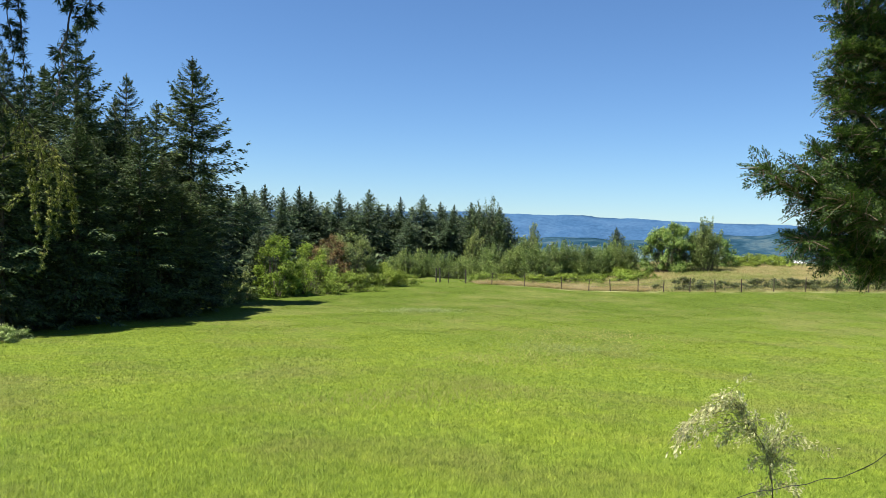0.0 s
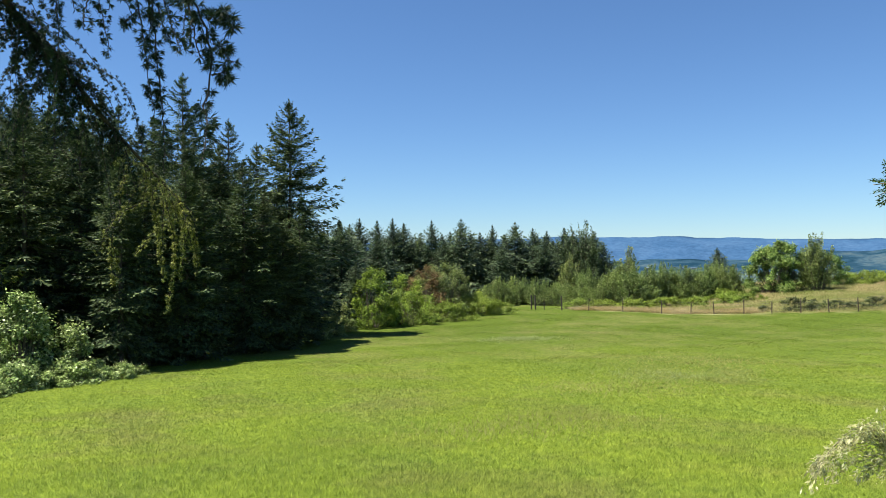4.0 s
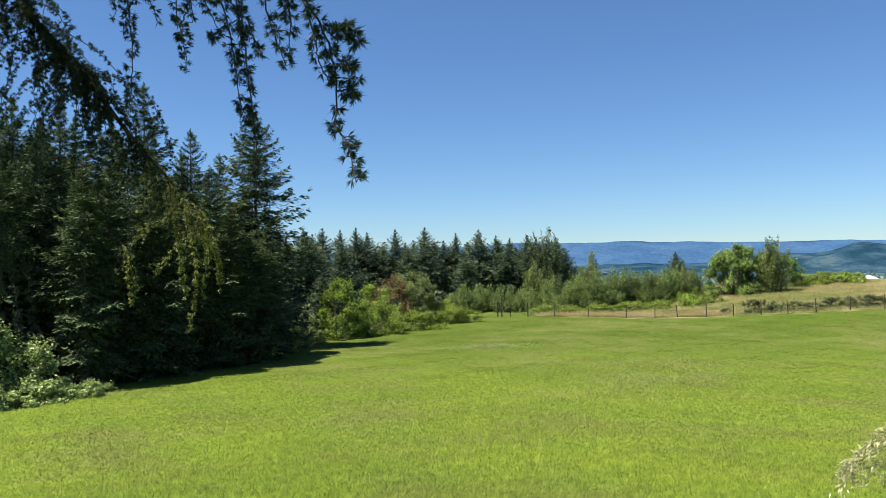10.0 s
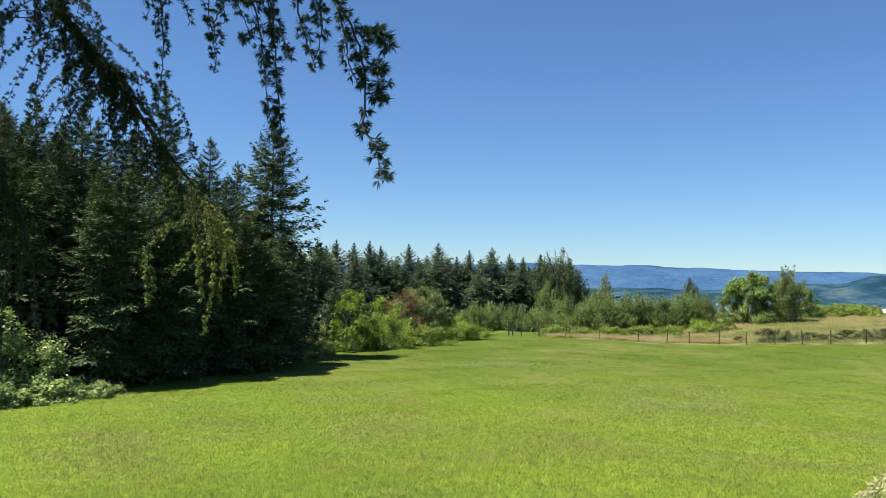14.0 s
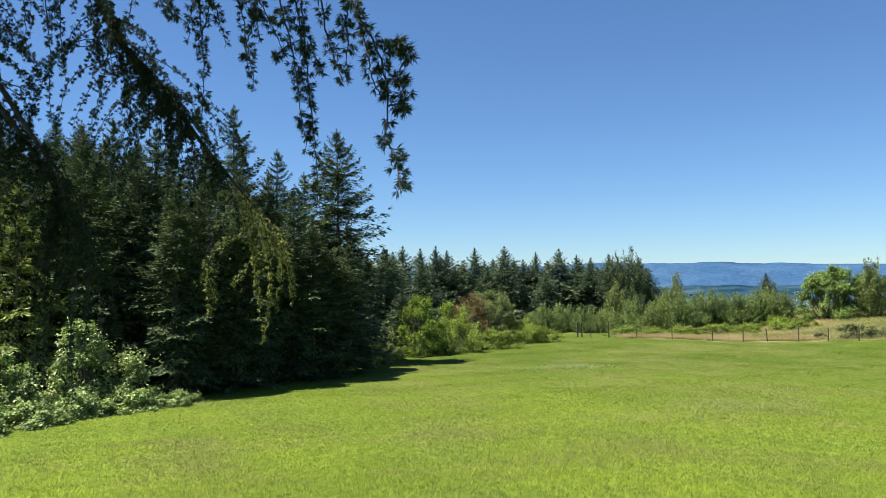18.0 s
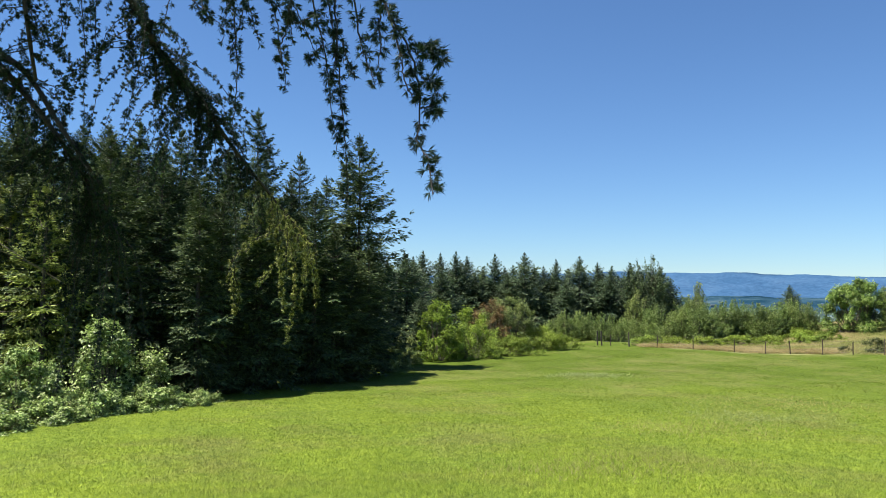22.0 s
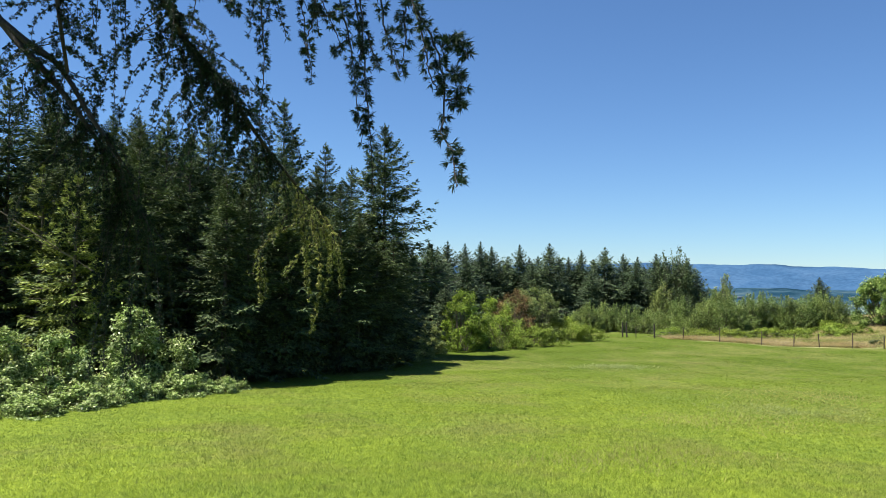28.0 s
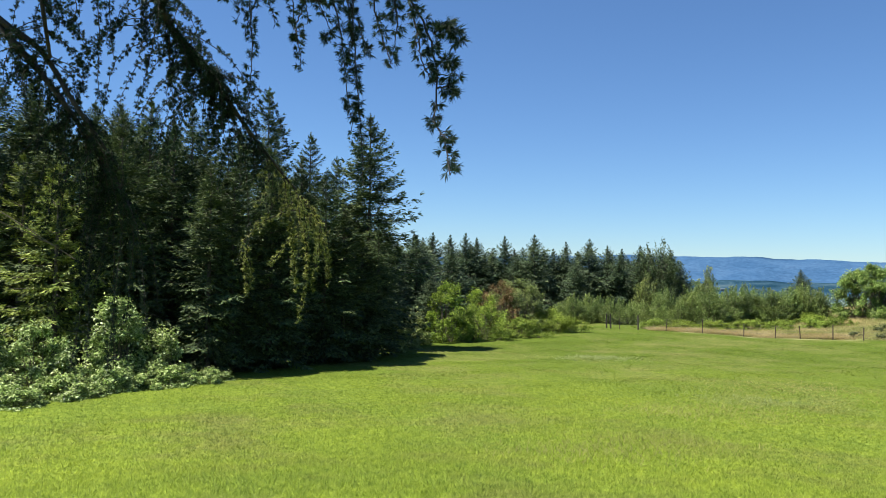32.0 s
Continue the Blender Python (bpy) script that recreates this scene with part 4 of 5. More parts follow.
v = np.stack(ring + [apex], 1).reshape(-1, 3)
s = np.arange(n)[:, None, None] * 5 + np.array([[0, 1, 4], [1, 2, 4], [2, 3, 4], [3, 0, 4]])[None]
tagged(new("hazed_valley_woods", mesh_of("hazed_valley_woods", v, s.reshape(-1, 3), HAZED_WOOD)), "dark woods scattered over the hazy valley floor", "woods", kind="stuff")
# meadow colour paled and greyed, haze included
MEADOW = plain_material("valley_meadow_haze_colour", (0.085, 0.135, 0.115), (0.135, 0.185, 0.150), 0.01, 1.0)
for az, far, wide, deep in ((15.3, 1500, 2.4, 900), (9.0, 2300, 3.0, 420), (12.4, 2700, 2.2, 300), (18.2, 2500, 2.6, 420), (21.4, 2900, 2.4, 260), (25.6, 2200, 3.0, 380), (5.6, 2800, 2.4, 260), (29.0, 2700, 2.6, 260)):
    aa, dd = np.meshgrid(np.radians(np.linspace(az - wide / 2, az + wide / 2, 9)), np.linspace(far, far + deep, 9), indexing="ij")
    dd = dd + 30 * np.sin(aa * 90 + far)
    x, y = np.sin(aa) * dd, np.cos(aa) * dd
    i, j = np.meshgrid(np.arange(8), np.arange(8), indexing="ij")
    quads = np.stack([i * 9 + j, i * 9 + j + 1, (i + 1) * 9 + j + 1, (i + 1) * 9 + j], -1).reshape(-1, 4)
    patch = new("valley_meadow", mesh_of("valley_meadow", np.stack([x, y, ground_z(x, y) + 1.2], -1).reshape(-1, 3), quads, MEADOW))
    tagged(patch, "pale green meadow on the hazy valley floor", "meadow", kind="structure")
barn_wall, barn_roof = box_mesh("barn_wall", 16, 10, 5, SIDING, 0.2), box_mesh("barn_roof", 18, 12, 1.2, HAZED_ROOF, 0.4)
for az, far, dip, long in ((8.2, 3170, -0.77, 2.6), (9.4, 3170, -0.79, 1.8), (10.6, 3165, -0.80, 1.2), (11.4, 3170, -0.80, 2.8), (12.3, 3170, -0.81, 1.6), (14.2, 3170, -0.83, 2.4), (15.8, 3170, -0.84, 2.2), (15.2, 3230, -0.66, 1.2), (15.7, 3230, -0.66, 1.8), (16.3, 3230, -0.66, 1.0),
                            (25.3, 3150, -0.92, 2.2), (18.6, 3200, -0.72, 1.2), (20.4, 3240, -0.60, 1.4)):
    q = math.radians(az)
    x, y, z = math.sin(q) * far, math.cos(q) * far, 1.65 + far * math.tan(math.radians(dip)) - 6
    barn = tagged(new("barn"), "tiny pale barn far off across the valley", "barn", "barns in the valley")
    barn.matrix_basis = pose(x, y, z, 0, 0, r.uniform(-15, 15)) @ Matrix.Diagonal((0.45 * long, 1, 1.2, 1))
    part("wall", barn_wall, barn).location = (0, 0, 2.3)
    part("roof", barn_roof, barn).location = (0, 0, 5.3)

# ---- larch ----


def tufts(points, ways, seed, needle, per, spread=1.0, thin=0.0011):
    """Needle tufts: on each point a rosette of thin needles round the twig's way."""
    r = np.random.default_rng(seed)
    n = len(points)
    b = np.repeat(points, per, 0)
    t = np.repeat(ways, per, 0)
    w = unit(r.normal(0, 0.55, b.shape) * spread + t * 0.75 + np.array((0, 0, -0.10)))
    s = unit(np.cross(w, r.normal(0, 1, b.shape)))
    ln = needle * r.uniform(0.65, 1.15, n * per)
    return leaves(b, w, s, ln, np.full(n * per, thin), 0.03)


larch = tagged(new("larch_tree"), "dark drooping larch with hanging needle-tufted twigs overhead", "tree")
larch.matrix_basis = pose(0, 0, 0)
spine = smooth_line([(-7.6, 4.4, float(ground_z(-7.6, 4.4)) - 0.2), (-7.5, 4.4, 2.5), (-7.55, 4.5, 6.0), (-7.5, 4.5, 9.2)], 14)
part("trunk", mesh_of("larch_trunk", *tube(spine, np.linspace(0.24, 0.06, 14), 12), LARCH_BARK, True), larch)


def limb(name, points, thick, thin, n=16):
    line = smooth_line(points, n)
    part(name, mesh_of("larch_limb", *tube(line, np.linspace(thick, thin, n), 8), LARCH_BARK, True), larch)
    return line


def twig(points, seed, gap=0.021, needle=0.038, per=26, thick=0.004, mat=None, thin=0.0015, skip=0.12, spread=0.85):
    """A hanging twig with short spurs and its needle tufts."""
    r = np.random.default_rng(seed)
    n = 24
    line = smooth_line(points, n)
    line += r.normal(0, 0.0025, line.shape)
    seg = np.linalg.norm(np.diff(line, axis=0), axis=1)
    total = seg.sum()
    m = max(3, int(total / gap * 2.2))
    at = np.sort(r.uniform(0.02, 1.0, m))
    at[-1] = 1.0
    pos = np.stack([np.interp(at * total, np.r_[0, np.cumsum(seg)], line[:, a]) for a in range(3)], -1)
    keep = r.random(m) > skip
    keep[-1] = True
    pos, at = pos[keep], at[keep]
    way = unit(np.stack([np.interp(at * total, np.r_[0, np.cumsum(seg)], np.gradient(line, axis=0)[:, a]) for a in range(3)], -1))
    out = unit(np.cross(way, r.normal(0, 1, way.shape)))
    spur = pos + out * r.uniform(0.002, 0.02, (len(pos), 1))
    wood = [tube(line, np.linspace(thick, thick * 0.4, n), 5)]
    for a, b in zip(pos, spur):
        wood.append(tube([a, (a + b) / 2, b], [0.0016, 0.0015, 0.0012], 4))
    ob = part("twig", mesh_of("larch_twig", *joined(wood), LARCH_BARK), larch)
    way = unit(way * 0.45 + out)
    part("needles", mesh_of("larch_needles", *tufts(spur, way, seed + 1, needle * 0.8, per, spread, thin), mat or LARCH_SHADE), ob)
    return line


over = limb("limb", [(-7.5, 4.4, 5.4), (-5.0, 3.9, 4.4)] + [(-2.992, 3.400, 3.715), (-2.232, 3.100, 3.174), (-1.819, 2.950, 3.012), (-1.425, 2.620, 2.795)], 0.05, 0.006, 24)
twig([(-1.423, 2.600, 2.791), (-1.344, 2.500, 2.655), (-1.277, 2.500, 2.530), (-1.236, 2.500, 2.380), (-1.219, 2.400, 2.184), (-1.165, 2.300, 2.117), (-1.111, 2.150, 1.973)], 101, 0.019, thick=0.0048, skip=0.25)
twig([(-1.344, 2.500, 2.655), (-1.311, 2.500, 2.523), (-1.286, 2.500, 2.422), (-1.255, 2.500, 2.342)], 102, 0.024)
twig([(-1.252, 2.500, 2.509), (-1.197, 2.500, 2.545), (-1.155, 2.500, 2.464)], 103, 0.013, needle=0.044)
twig([(-1.232, 2.500, 2.429), (-1.196, 2.500, 2.408), (-1.166, 2.500, 2.357)], 104, 0.014, needle=0.043)
twig([(-1.235, 2.500, 2.322), (-1.196, 2.500, 2.324), (-1.170, 2.500, 2.295)], 114, 0.018, needle=0.042)
twig([(-1.565, 2.750, 2.852), (-1.529, 2.750, 2.660), (-1.501, 2.750, 2.570), (-1.469, 2.750, 2.480)], 105, 0.024)
twig([(-1.445, 2.750, 2.831), (-1.462, 2.750, 2.700), (-1.524, 2.750, 2.647)], 106, 0.026)
twig([(-1.462, 2.750, 2.744), (-1.450, 2.750, 2.633), (-1.460, 2.750, 2.546)], 115, 0.026)
twig([(-1.838, 3.000, 2.973), (-1.771, 3.000, 2.711), (-1.743, 3.000, 2.515), (-1.708, 3.000, 2.285)], 107, 0.02)
twig([(-1.726, 3.000, 2.963), (-1.712, 3.000, 2.683), (-1.685, 3.000, 2.416), (-1.668, 3.000, 2.272), (-1.639, 2.950, 2.051)], 108, 0.02)
twig([(-1.761, 3.000, 2.954), (-1.728, 3.000, 2.756), (-1.726, 3.000, 2.587)], 109, 0.018)
twig([(-1.779, 3.000, 2.735), (-1.821, 3.000, 2.702), (-1.844, 3.000, 2.679)], 116, 0.02)
twig([(-1.696, 3.000, 2.754), (-1.657, 3.000, 2.643), (-1.632, 3.000, 2.605)], 117, 0.022)
twig([(-1.815, 2.750, 2.872), (-1.836, 2.750, 2.715), (-1.864, 2.750, 2.649), (-1.829, 2.700, 2.564)], 110, 0.028)
twig([(-1.828, 2.750, 2.771), (-1.785, 2.750, 2.745), (-1.726, 2.750, 2.774)], 111, 0.024)
twig([(-2.297, 3.200, 3.089), (-2.281, 3.200, 2.860), (-2.270, 3.200, 2.673), (-2.262, 3.150, 2.398)], 112, 0.026)
twig([(-2.542, 3.200, 3.109), (-2.451, 3.200, 3.006), (-2.319, 3.150, 2.904)], 113, 0.028)
twig([(-4.100, 4.500, 3.729), (-4.057, 4.500, 3.331), (-4.055, 4.500, 2.979), (-4.015, 4.500, 2.802)], 320, 0.026, thin=0.0018)
twig([(-3.839, 5.000, 3.562), (-3.826, 5.000, 3.220), (-3.724, 5.000, 2.855)], 321, 0.028, thin=0.0018)
twig([(-3.679, 4.600, 3.379), (-3.744, 4.600, 3.067), (-3.816, 4.600, 2.834)], 322, 0.028, thin=0.0018)
twig([(-4.064, 4.600, 3.766), (-4.043, 4.600, 3.362), (-4.000, 4.600, 3.120)], 323, 0.028, thin=0.0018)
twig([(-4.185, 4.400, 3.697), (-4.159, 4.400, 3.423), (-4.216, 4.400, 3.310)], 324, 0.028, thin=0.0018)
twig([(-5.059, 4.800, 3.275), (-5.078, 4.800, 3.104), (-5.031, 4.800, 2.802)], 325, 0.05, thin=0.0018)

# the two long limbs that sweep down behind
limb_r = limb("limb", [(-7.5, 4.5, 6.4), (-5.8, 4.6, 5.2)] + [(-4.074, 4.700, 3.971), (-3.823, 5.000, 3.475), (-3.631, 5.200, 3.220), (-3.515, 5.300, 2.997), (-3.372, 5.500, 2.720), (-3.162, 5.800, 2.366), (-3.041, 6.200, 2.087)], 0.038, 0.006, 34)
limb_l = limb("limb", [(-7.5, 4.45, 5.0)] + [(-5.648, 4.700, 3.975), (-5.024, 4.700, 3.435), (-4.723, 4.700, 3.145), (-4.397, 4.600, 2.851), (-4.190, 4.700, 2.508), (-3.979, 4.800, 2.151)], 0.036, 0.009, 26)
limb_m = limb("limb", [(-5.701, 4.750, 4.000), (-5.026, 4.700, 3.499), (-4.680, 4.700, 3.259), (-4.306, 4.600, 2.835), (-4.006, 4.700, 2.383)], 0.030, 0.010, 22)
limb_v = limb("limb", [(-5.6, 4.4, 4.55)] + [(-4.604, 4.500, 3.932), (-4.557, 4.500, 3.766), (-4.495, 4.500, 3.439), (-4.514, 4.600, 3.168)], 0.022, 0.012, 16)


def fringe(line, seed, first, last, count, long, short, mat=None, out=0.25, needle=0.033, per=22, gap=0.024):
    """Twigs that hang from a limb, between two shares of its length."""
    r = np.random.default_rng(seed)
    for k in range(count):
        u = first + (last - first) * (k + r.random()) / count
        f = u * (len(line) - 1)
        i = min(int(f), len(line) - 2)
        a = line[i] + (line[i + 1] - line[i]) * (f - i)
        d = np.array((r.normal(0, 1), r.normal(0, 0.8), 0.0)) * out
        ln = r.uniform(short, long)
        b = a + d * 0.5 * ln + np.array((0, 0, -0.35 * ln))
        c = a + d * 0.75 * ln + np.array((0.04 * r.normal(), 0.04 * r.normal(), -ln))
        twig([a, b, c], seed * 50 + k, gap, needle, per, 0.004, mat, 0.0018 if out < 1.25 else 0.016, 0.1)


fringe(limb_r, 201, 0.26, 0.52, 30, 0.55, 0.20, None, 0.55)
fringe(limb_r, 202, 0.24, 0.62, 36, 0.26, 0.08, None, 1.1)
fringe(limb_r, 203, 0.50, 0.80, 26, 0.62, 0.20, None, 0.45)
fringe(limb_l, 204, 0.30, 0.80, 22, 0.60, 0.20, None, 0.5)
fringe(limb_l, 205, 0.66, 1.00, 26, 0.9, 0.40, None, 0.35)
fringe(limb_m, 206, 0.25, 1.00, 24, 0.45, 0.15, None, 0.7)
fringe(limb_v, 207, 0.30, 1.00, 26, 0.40, 0.15, None, 1.1)
fringe(over, 208, 0.38, 0.70, 18, 0.50, 0.20, None, 0.55)
fringe(limb_r, 210, 0.22, 0.58, 26, 0.75, 0.30, None, 0.95)
fringe(limb_l, 212, 0.88, 1.00, 7, 1.5, 0.80, None, 0.25)
# unseen higher crown, added above the camera to shade the limbs and twigs
for k, (a, b, c) in enumerate((((-7.5, 4.5, 7.5), (-4.5, 3.2, 5.9), (-1.6, 1.9, 4.6)), ((-7.5, 4.5, 8.2), (-4.6, 2.4, 6.4), (-2.0, 0.8, 5.0)), ((-7.5, 4.5, 7.0), (-5.2, 3.9, 5.7), (-3.2, 3.3, 4.75)),
                               ((-7.5, 4.5, 9.0), (-5.0, 3.4, 6.9), (-2.6, 2.4, 5.3)), ((-7.5, 4.5, 7.8), (-6.0, 3.0, 6.2), (-4.4, 1.9, 5.2)), ((-7.5, 4.5, 8.5), (-4.8, 3.6, 6.2), (-2.2, 2.6, 4.7)), ((-7.5, 4.5, 7.4), (-4.0, 2.6, 5.6), (-1.2, 1.5, 4.4)))):
    line = limb("limb", [a, b, c], 0.05, 0.008, 16)
    fringe(line, 220 + k, 0.25, 1.0, 26, 0.5, 0.2, None, 1.3, 0.055, 9, 0.06)
# ends whose needle colour has the sunlight painted in
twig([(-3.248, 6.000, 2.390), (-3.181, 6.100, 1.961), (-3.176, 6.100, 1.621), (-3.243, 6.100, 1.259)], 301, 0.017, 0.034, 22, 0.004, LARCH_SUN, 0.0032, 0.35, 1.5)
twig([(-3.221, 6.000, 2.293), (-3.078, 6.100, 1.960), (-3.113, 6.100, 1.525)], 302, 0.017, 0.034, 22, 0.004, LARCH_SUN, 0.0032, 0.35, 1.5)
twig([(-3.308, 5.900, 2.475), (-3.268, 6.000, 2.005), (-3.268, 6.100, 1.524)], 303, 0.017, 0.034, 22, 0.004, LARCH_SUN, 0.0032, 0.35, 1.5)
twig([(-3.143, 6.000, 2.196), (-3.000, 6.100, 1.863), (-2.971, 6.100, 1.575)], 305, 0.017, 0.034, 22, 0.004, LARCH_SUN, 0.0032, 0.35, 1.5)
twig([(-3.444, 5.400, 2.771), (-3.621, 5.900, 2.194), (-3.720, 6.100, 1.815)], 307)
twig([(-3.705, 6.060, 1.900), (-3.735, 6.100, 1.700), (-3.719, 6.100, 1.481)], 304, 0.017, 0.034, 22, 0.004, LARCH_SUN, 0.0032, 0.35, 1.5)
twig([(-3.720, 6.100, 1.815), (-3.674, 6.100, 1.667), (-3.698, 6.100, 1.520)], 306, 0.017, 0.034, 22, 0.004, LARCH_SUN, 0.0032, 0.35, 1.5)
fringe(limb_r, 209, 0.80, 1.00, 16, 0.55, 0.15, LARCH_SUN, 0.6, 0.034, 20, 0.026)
# bare dead twigs low on the tree
for a, b, c in (((-6.6, 4.6, 3.0), (-5.05, 5.2, 1.93), (-4.65, 5.3, 1.67)), ((-6.9, 4.7, 2.6), (-5.21, 5.2, 1.98), (-4.52, 5.3, 1.57))):
    line = smooth_line([(-7.5, 4.4, a[2] + 0.5), a, b, c], 14)
    part("dead_twig", mesh_of("dead_twig", *tube(line, np.linspace(0.008, 0.002, 14), 5), STEM), larch, "bare grey dead twig")

# ---- cedar ----
cedar = tagged(new("cedar_tree"), "dense dark green cedar with brown limbs at the meadow's side", "tree")
cedar.matrix_basis = pose(0, 0, 0)
spine = smooth_line([(4.1, 5.5, float(ground_z(4.1, 5.5)) - 0.2), (4.09, 5.48, 2.0), (4.1, 5.5, 5.0), (4.12, 5.5, 7.0)], 14)
part("trunk", mesh_of("cedar_trunk", *tube(spine, np.linspace(0.2, 0.05, 14), 12), CEDAR_BARK, True), cedar)


def cedar_bough(start, mid, tip, seed, extent=1.05, sprays=140):
    r = np.random.default_rng(seed)
    tip = (tip[0] + 0.07, tip[1], tip[2] + 0.03)
    line = smooth_line([start, mid, tip], 18)
    wood = [tube(line, np.linspace(0.034, 0.005, 18), 6)]
    B, W, S, L = [], [], [], []
    for k in range(sprays):
        u = 0.26 + 0.74 * (k + r.random()) / sprays
        f = u * 17
        i = min(int(f), 16)
        a = line[i] + (line[i + 1] - line[i]) * (f - i)
        way = unit(line[i + 1] - line[i])
        d = unit(way * 0.8 + r.normal(0, 0.75, 3) + np.array((0, 0, 0.12)))
        ln = r.uniform(0.11, 0.27) * extent * (1.15 - 0.45 * u)
        m = 7
        sub = a + d * np.linspace(0, 1, m)[:, None] * ln + np.array((0, 0, -0.05)) * np.linspace(0, 1, m)[:, None] ** 2
        wood.append(tube(sub[[0, 3, 6]], [0.005, 0.0035, 0.002], 4))
        flat = unit(np.cross(d, unit(np.array((0, 0, 1.0)) + r.normal(0, 0.5, 3))))
        nb, nl = 15, 8
        t = np.repeat(np.linspace(0.08, 1.0, nb), nl)
        side = np.repeat(np.where(np.arange(nb) % 2, -1.0, 1.0) * r.uniform(0.6, 1.1, nb), nl)
        q = np.tile(np.linspace(0.0, 1.0, nl), nb)
        arm = unit(d * 0.75 + flat * side[:, None])
        p = a + d * (t * ln)[:, None] + arm * (q * ln * 0.5 * (1.12 - t))[:, None] + np.array((0, 0, -0.012)) * (t + 0.5 * q)[:, None] ** 2
        w = unit(arm + flat * (np.where(np.arange(nb * nl) % 2, -0.6, 0.6))[:, None] + r.normal(0, 0.22, p.shape))
        B.append(p + r.normal(0, 0.004, p.shape))
        W.append(w)
        S.append(unit(np.cross(w, np.cross(d, flat) + r.normal(0, 0.4, p.shape))))
        L.append(r.uniform(0.012, 0.024, nb * nl))
    ob = part("bough", mesh_of("cedar_bough", *joined(wood), CEDAR_BARK), cedar)
    B, W, S, L = (np.concatenate(a) for a in (B, W, S, L))
    part("foliage", mesh_of("cedar_foliage", *leaves(B, W, S, L, L * 0.2), CEDAR), ob)


CED = [
    ((4.09, 5.48, 1.93), (2.86, 5.16, 1.76), (2.01, 5.00, 2.10)), ((4.09, 5.48, 2.01), (2.94, 5.16, 1.81), (2.27, 5.00, 2.09)), ((4.09, 5.48, 1.77), (2.94, 5.16, 1.68), (2.30, 5.00, 1.63)),
    ((4.09, 5.48, 1.69), (3.10, 5.24, 1.60), (2.47, 5.00, 1.50)), ((4.09, 5.48, 1.61), (3.17, 5.24, 1.52), (2.75, 5.00, 1.50)), ((4.09, 5.48, 2.25), (3.10, 5.16, 1.97), (2.43, 5.08, 2.20)),
    ((4.09, 5.48, 2.40), (3.17, 5.24, 2.09), (2.55, 5.08, 2.34)), ((4.09, 5.48, 1.85), (3.10, 5.00, 1.69), (2.47, 4.84, 1.89))]
CED_UP = [
    ((4.09, 5.48, 2.56), (3.34, 5.24, 2.40), (2.57, 5.08, 2.52)), ((4.09, 5.48, 2.80), (3.25, 5.24, 2.64), (2.54, 5.08, 2.72)), ((4.09, 5.48, 3.04), (3.25, 5.24, 2.84), (2.57, 5.08, 2.91)),
    ((4.09, 5.48, 3.28), (3.25, 5.32, 3.08), (2.59, 5.16, 3.09)), ((4.09, 5.48, 3.52), (3.34, 5.24, 3.36), (2.51, 5.08, 3.29)), ((4.09, 5.48, 3.67), (3.25, 5.24, 3.55), (2.49, 5.08, 3.53)),
    ((4.09, 5.48, 2.96), (3.41, 5.00, 2.80), (2.91, 4.76, 2.68)), ((4.09, 5.48, 2.64), (3.41, 5.00, 2.44), (2.87, 4.76, 2.28)), ((4.09, 5.48, 3.44), (3.49, 5.00, 3.20), (2.91, 4.76, 3.12)),
    ((4.09, 5.48, 2.17), (3.49, 4.92, 2.05), (2.95, 4.68, 1.97)), ((4.09, 5.48, 3.99), (3.41, 5.24, 3.83), (2.79, 5.08, 3.75)), ((4.09, 5.48, 1.53), (3.49, 5.08, 1.21), (3.12, 4.92, 1.13))]
CED_BACK = [((4.1, 5.5, 1.9 + 0.3 * k), (3.5, 5.75, 1.8 + 0.3 * k), (2.85 + 0.08 * (k % 3), 5.8, 1.85 + 0.3 * k)) for k in range(7)]
for k, (a, b, c) in enumerate(CED + CED_UP + CED_BACK):
    cedar_bough(a, b, c, 400 + k)

# ---- sapling and wire ----
pear = tagged(new("pale_sapling"), "thin arching sapling with small pale whitish leaves", "sapling")
pear.matrix_basis = pose(*base_at(2.95, 6.5))


def sapling_branch(points, seed, count, leaf=0.046, low=0.25, wood=0.0024):
    r = np.random.default_rng(seed)
    line = smooth_line(points, 14)
    ob = part("branch", mesh_of("sapling_branch", *tube(line, np.linspace(wood, 0.0010, 14), 5), STEM), pear)
    u = r.uniform(low, 1.0, count) * 12.99
    i = u.astype(int)
    p = line[i] + (line[i + 1] - line[i]) * (u - i)[:, None]
    w = unit(r.normal(0, 0.55, (count, 3)) + unit(line[i + 1] - line[i]) * 0.8)
    s = unit(np.cross(w, np.array((0, 0, 1.0)) + r.normal(0, 0.6, (count, 3))))
    ln = leaf * r.uniform(0.5, 1.25, count)
    part("leaves", mesh_of("sapling_leaves", *leaves(p + r.normal(0, 0.024, p.shape), w, s, ln, ln * 0.15), PALE), ob)


# a bent stem, arching shoots to one side, a shorter spray to the other
stem = [(0, 0, -0.05), (-0.04, 0, 0.36), (-0.07, 0, 0.585), (-0.16, 0, 0.81), (-0.29, 0.02, 0.98)]
sapling_branch(stem + [(-0.43, 0.02, 1.18), (-0.40, 0.02, 1.24), (-0.276, 0, 1.38)], 510, 60, 0.04, 0.55, 0.007)
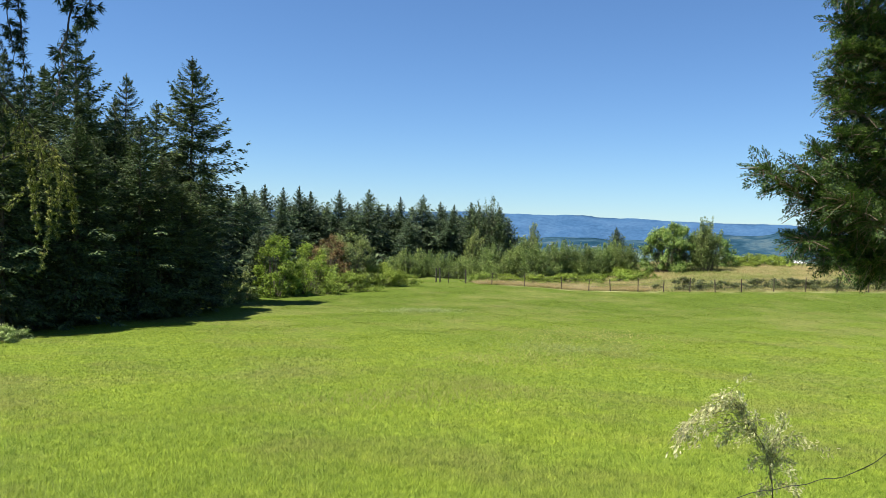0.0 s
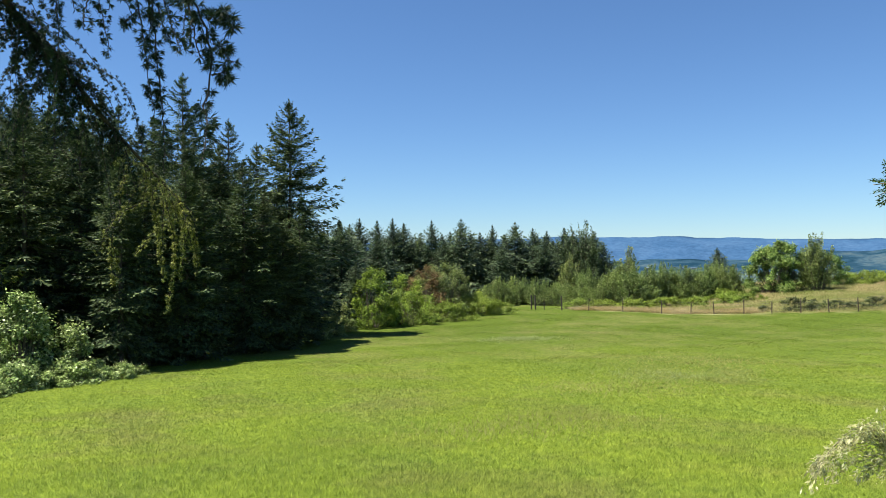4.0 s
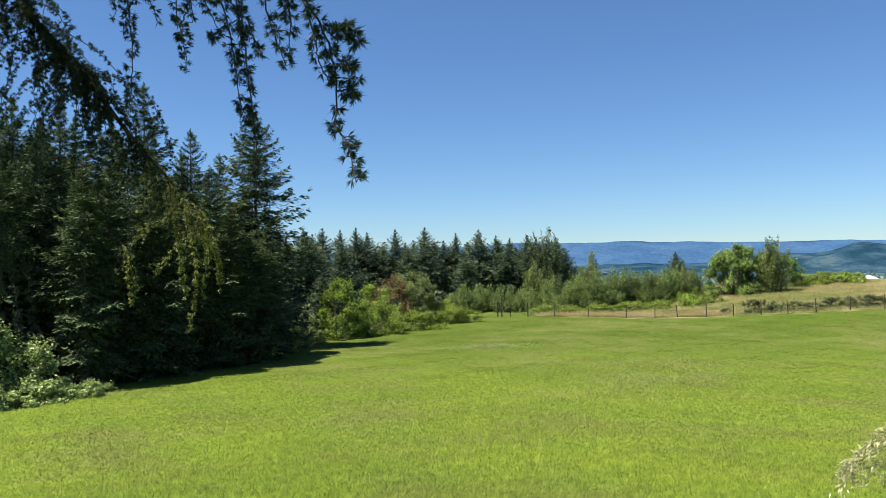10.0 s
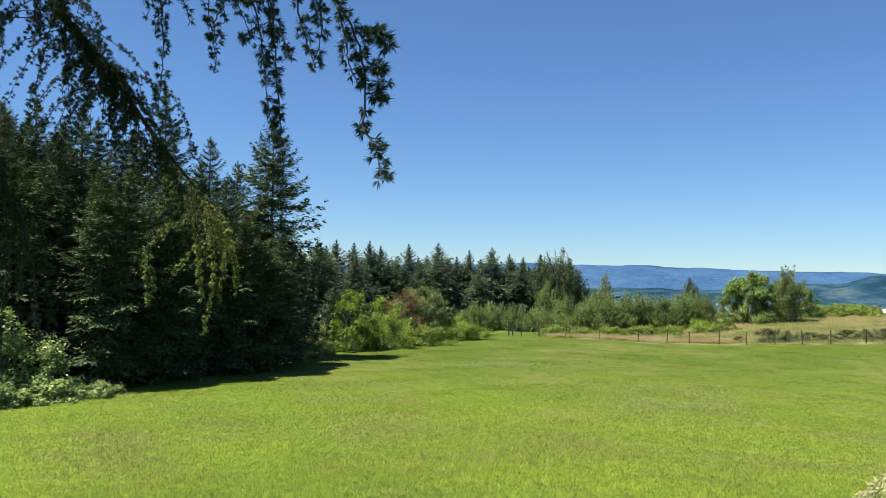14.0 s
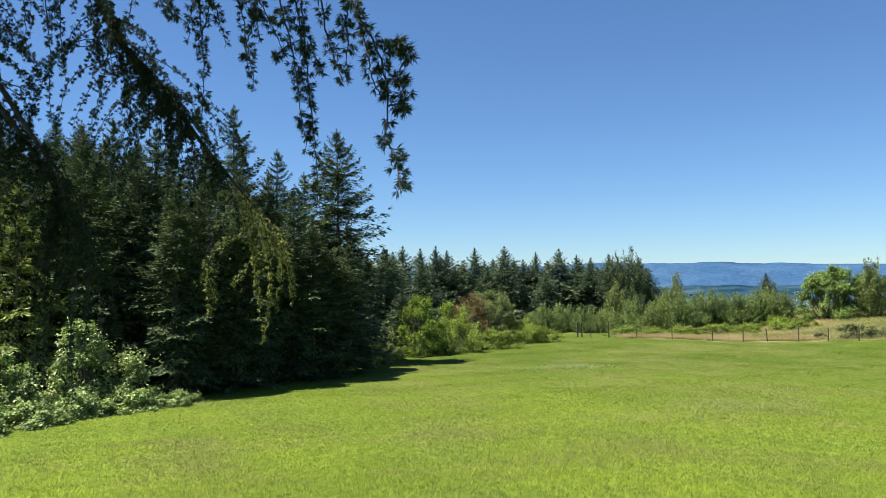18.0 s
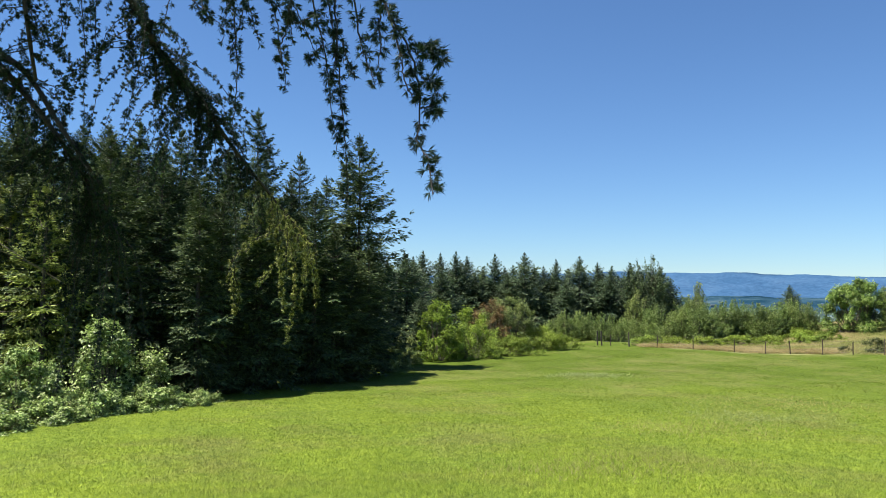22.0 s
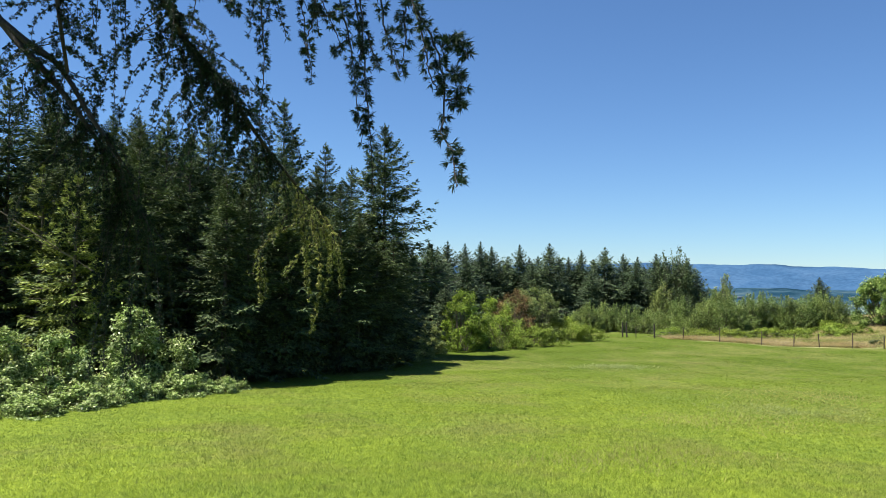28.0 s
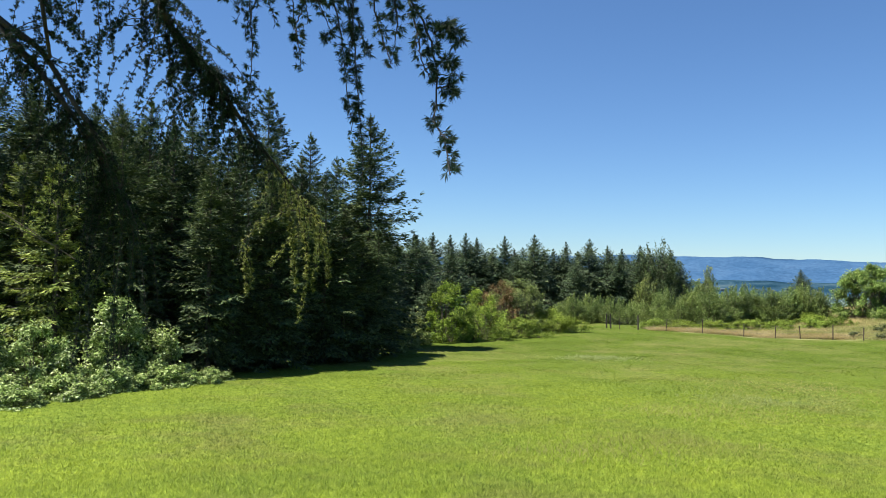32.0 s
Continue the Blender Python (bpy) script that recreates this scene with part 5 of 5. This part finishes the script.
ARCH = (((-0.46, 1.15), (-0.68, 1.09), (-0.90, 0.85), (-0.97, 0.64)), ((-0.50, 1.10), (-0.76, 0.96), (-0.88, 0.86), (-0.96, 0.77)), ((-0.44, 1.03), (-0.68, 0.95), (-0.80, 0.85), (-0.86, 0.74)),
        ((-0.36, 0.92), (-0.60, 0.90), (-0.74, 0.84), (-0.84, 0.70)), ((-0.40, 1.12), (-0.56, 1.06), (-0.66, 1.02), (-0.74, 0.95)), ((-0.28, 0.85), (-0.42, 0.84), (-0.50, 0.80), (-0.54, 0.72)))
for k, shoot in enumerate(ARCH):
    for q in range(2):
        sway = 0.09 * (q - 0.5) + 0.03 * (k % 3 - 1)
        sapling_branch([stem[3], stem[4]] + [(x + 0.05 + 0.02 * q, sway * (n + 1) / 2, z + 0.06 - 0.05 * q) for n, (x, z) in enumerate(shoot)], 520 + 2 * k + q, 150, 0.05, 0.22)
SPRAY = (((-0.02, 0.75), (0.12, 0.86), (0.24, 0.80), (0.44, 0.70)), ((0.0, 0.70), (0.10, 0.78), (0.20, 0.76), (0.30, 0.72)), ((-0.10, 0.85), (-0.16, 0.95), (-0.22, 1.03), (-0.26, 1.06)), ((-0.04, 0.80), (0.02, 0.92), (0.04, 0.98), (0.0, 1.03)),
         ((-0.02, 0.60), (0.06, 0.64), (0.14, 0.60), (0.18, 0.54)), ((-0.04, 0.55), (0.05, 0.58), (0.09, 0.50), (0.12, 0.43)), ((-0.10, 0.60), (-0.16, 0.66), (-0.20, 0.62), (-0.22, 0.56)), ((-0.05, 0.62), (-0.04, 0.74), (0.03, 0.80), (0.06, 0.82)),
         ((-0.12, 0.72), (-0.22, 0.84), (-0.30, 0.86), (-0.40, 0.80)), ((-0.10, 0.70), (-0.18, 0.80), (-0.30, 0.94), (-0.42, 0.98)), ((-0.06, 0.66), (-0.10, 0.78), (-0.06, 0.86), (0.02, 0.88)),
         ((0.0, 0.44), (0.06, 0.44), (0.12, 0.38), (0.16, 0.30)), ((-0.05, 0.42), (-0.09, 0.40), (-0.13, 0.35), (-0.16, 0.28)))
for k, shoot in enumerate(SPRAY):
    sapling_branch([stem[1], stem[2]] + [(x * 1.05, 0.05 * math.sin(k * 2.1) * n, z) for n, (x, z) in enumerate(shoot)], 540 + k, 170, 0.042, 0.25)

cable = tagged(new("sagging_wire"), "thin dark wire sagging over the meadow edge", "wire")
line = smooth_line([(1.2, 5.5, float(ground_z(1.2, 5.5)) + 0.01), (2.23, 5.5, -0.23), (2.75, 5.5, -0.11), (3.28, 5.5, 0.11), (5.0, 6.6, 0.9)], 30)
line[:, 2] += 0.006 * np.sin(np.arange(30) * 1.7)
part("strand", mesh_of("sagging_wire", *tube(line, np.full(30, 0.003), 6), CABLE), cable)

# ---- grass ----


def blade_field(name, label, mat, x, y, high, seed, wide=0.006, category="grass"):
    r = np.random.default_rng(seed)
    n = len(x)
    z = ground_z(x, y)
    a = r.uniform(0, 2 * math.pi, n)
    high = high * r.uniform(0.5, 1.3, n)
    w = wide * r.uniform(0.7, 1.3, n)
    lean = high * np.abs(r.normal(0, 0.85, n)) * (1 + np.hypot(x, y) / 22)
    b = r.uniform(0, 2 * math.pi, n)
    p = np.stack([x, y, z - 0.01], -1)
    s = np.stack([np.cos(a) * w, np.sin(a) * w, np.zeros(n)], -1)
    t = p + np.stack([np.cos(b) * lean, np.sin(b) * lean, high], -1)
    v = np.stack([p - s, p + s, t], 1).reshape(-1, 3)
    ob = new(name, mesh_of(name, v, np.arange(3 * n).reshape(-1, 3), mat))
    return tagged(ob, label, category, kind="stuff")


def wedge(n, near, far, left, right, seed):
    r = np.random.default_rng(seed)
    d = np.sqrt(r.uniform(near ** 2, far ** 2, n))
    a = np.radians(r.uniform(left, right, n))
    return np.sin(a) * d - 0.5, np.cos(a) * d


def on_field(x, y):
    bent = y + 0.44 * np.minimum(x, 22.6) - 0.14 * np.maximum(x - 22.6, 0)
    return (x > 0.41 * np.minimum(y, 47) - 30.2 - 3.0 * (y < 24)) & (bent < 66.9 - 0.8 * (x > 4.5)) & (bent < 67.2)


r = np.random.default_rng(600)
for k, (low, top, count) in enumerate(((5.5, 14, 360000), (14, 36, 330000), (36, 72, 200000))):
    d = low * (top / low) ** r.random(count)
    a = np.radians(r.uniform(-50, 36, count))
    x, y = np.sin(a) * d - 0.5, np.cos(a) * d
    ok = on_field(x, y)
    blade_field("meadow_grass", "short bright green meadow grass", BLADES, x[ok], y[ok], 0.066 - 0.0007 * np.minimum(d[ok], 58), 610 + k, 0.0011 + 0.0006 * d[ok])
x, y = wedge(160000, 56, 96, -6, 34, 630)
ok = (y + 0.44 * np.minimum(x, 22.6) - 0.14 * np.maximum(x - 22.6, 0) > 67.0) & (x > 3)
blade_field("dry_grass", "tall straw-coloured grass beyond the fence", STRAW, x[ok], y[ok], 0.22, 631, 0.024)
r = np.random.default_rng(640)
x = r.uniform(3, 17, 9000)
y = np.array([fence_line(q) for q in x]) + r.uniform(0.3, 3.0, 9000)
blade_field("rusty_grass", "reddish dry stalks along the fence", RUST, x, y, 0.28, 641, 0.016)

for k, (cx, cy, wide, deep, count, mat, high) in enumerate(((-1.2, 43.5, 2.6, 1.6, 900, WEED, 0.12), (-0.9, 15.0, 1.8, 1.4, 900, SEDGE, 0.11), (0.6, 17.0, 2.0, 1.5, 900, SEDGE, 0.11),
                                                           (2.5, 24.6, 3.0, 2.4, 1000, SEDGE, 0.11), (6.6, 32.6, 3.6, 3.0, 900, SEDGE, 0.11), (4.5, 28.5, 3.0, 2.2, 700, WEED, 0.11))):
    x, y = r.normal(cx, wide * 0.5, count), r.normal(cy, deep * 0.5, count)
    blade_field("weed_patch", "patch of paler weeds and seed heads in the grass", mat, x, y, high, 660 + k, 0.002 + 0.0005 * cy)
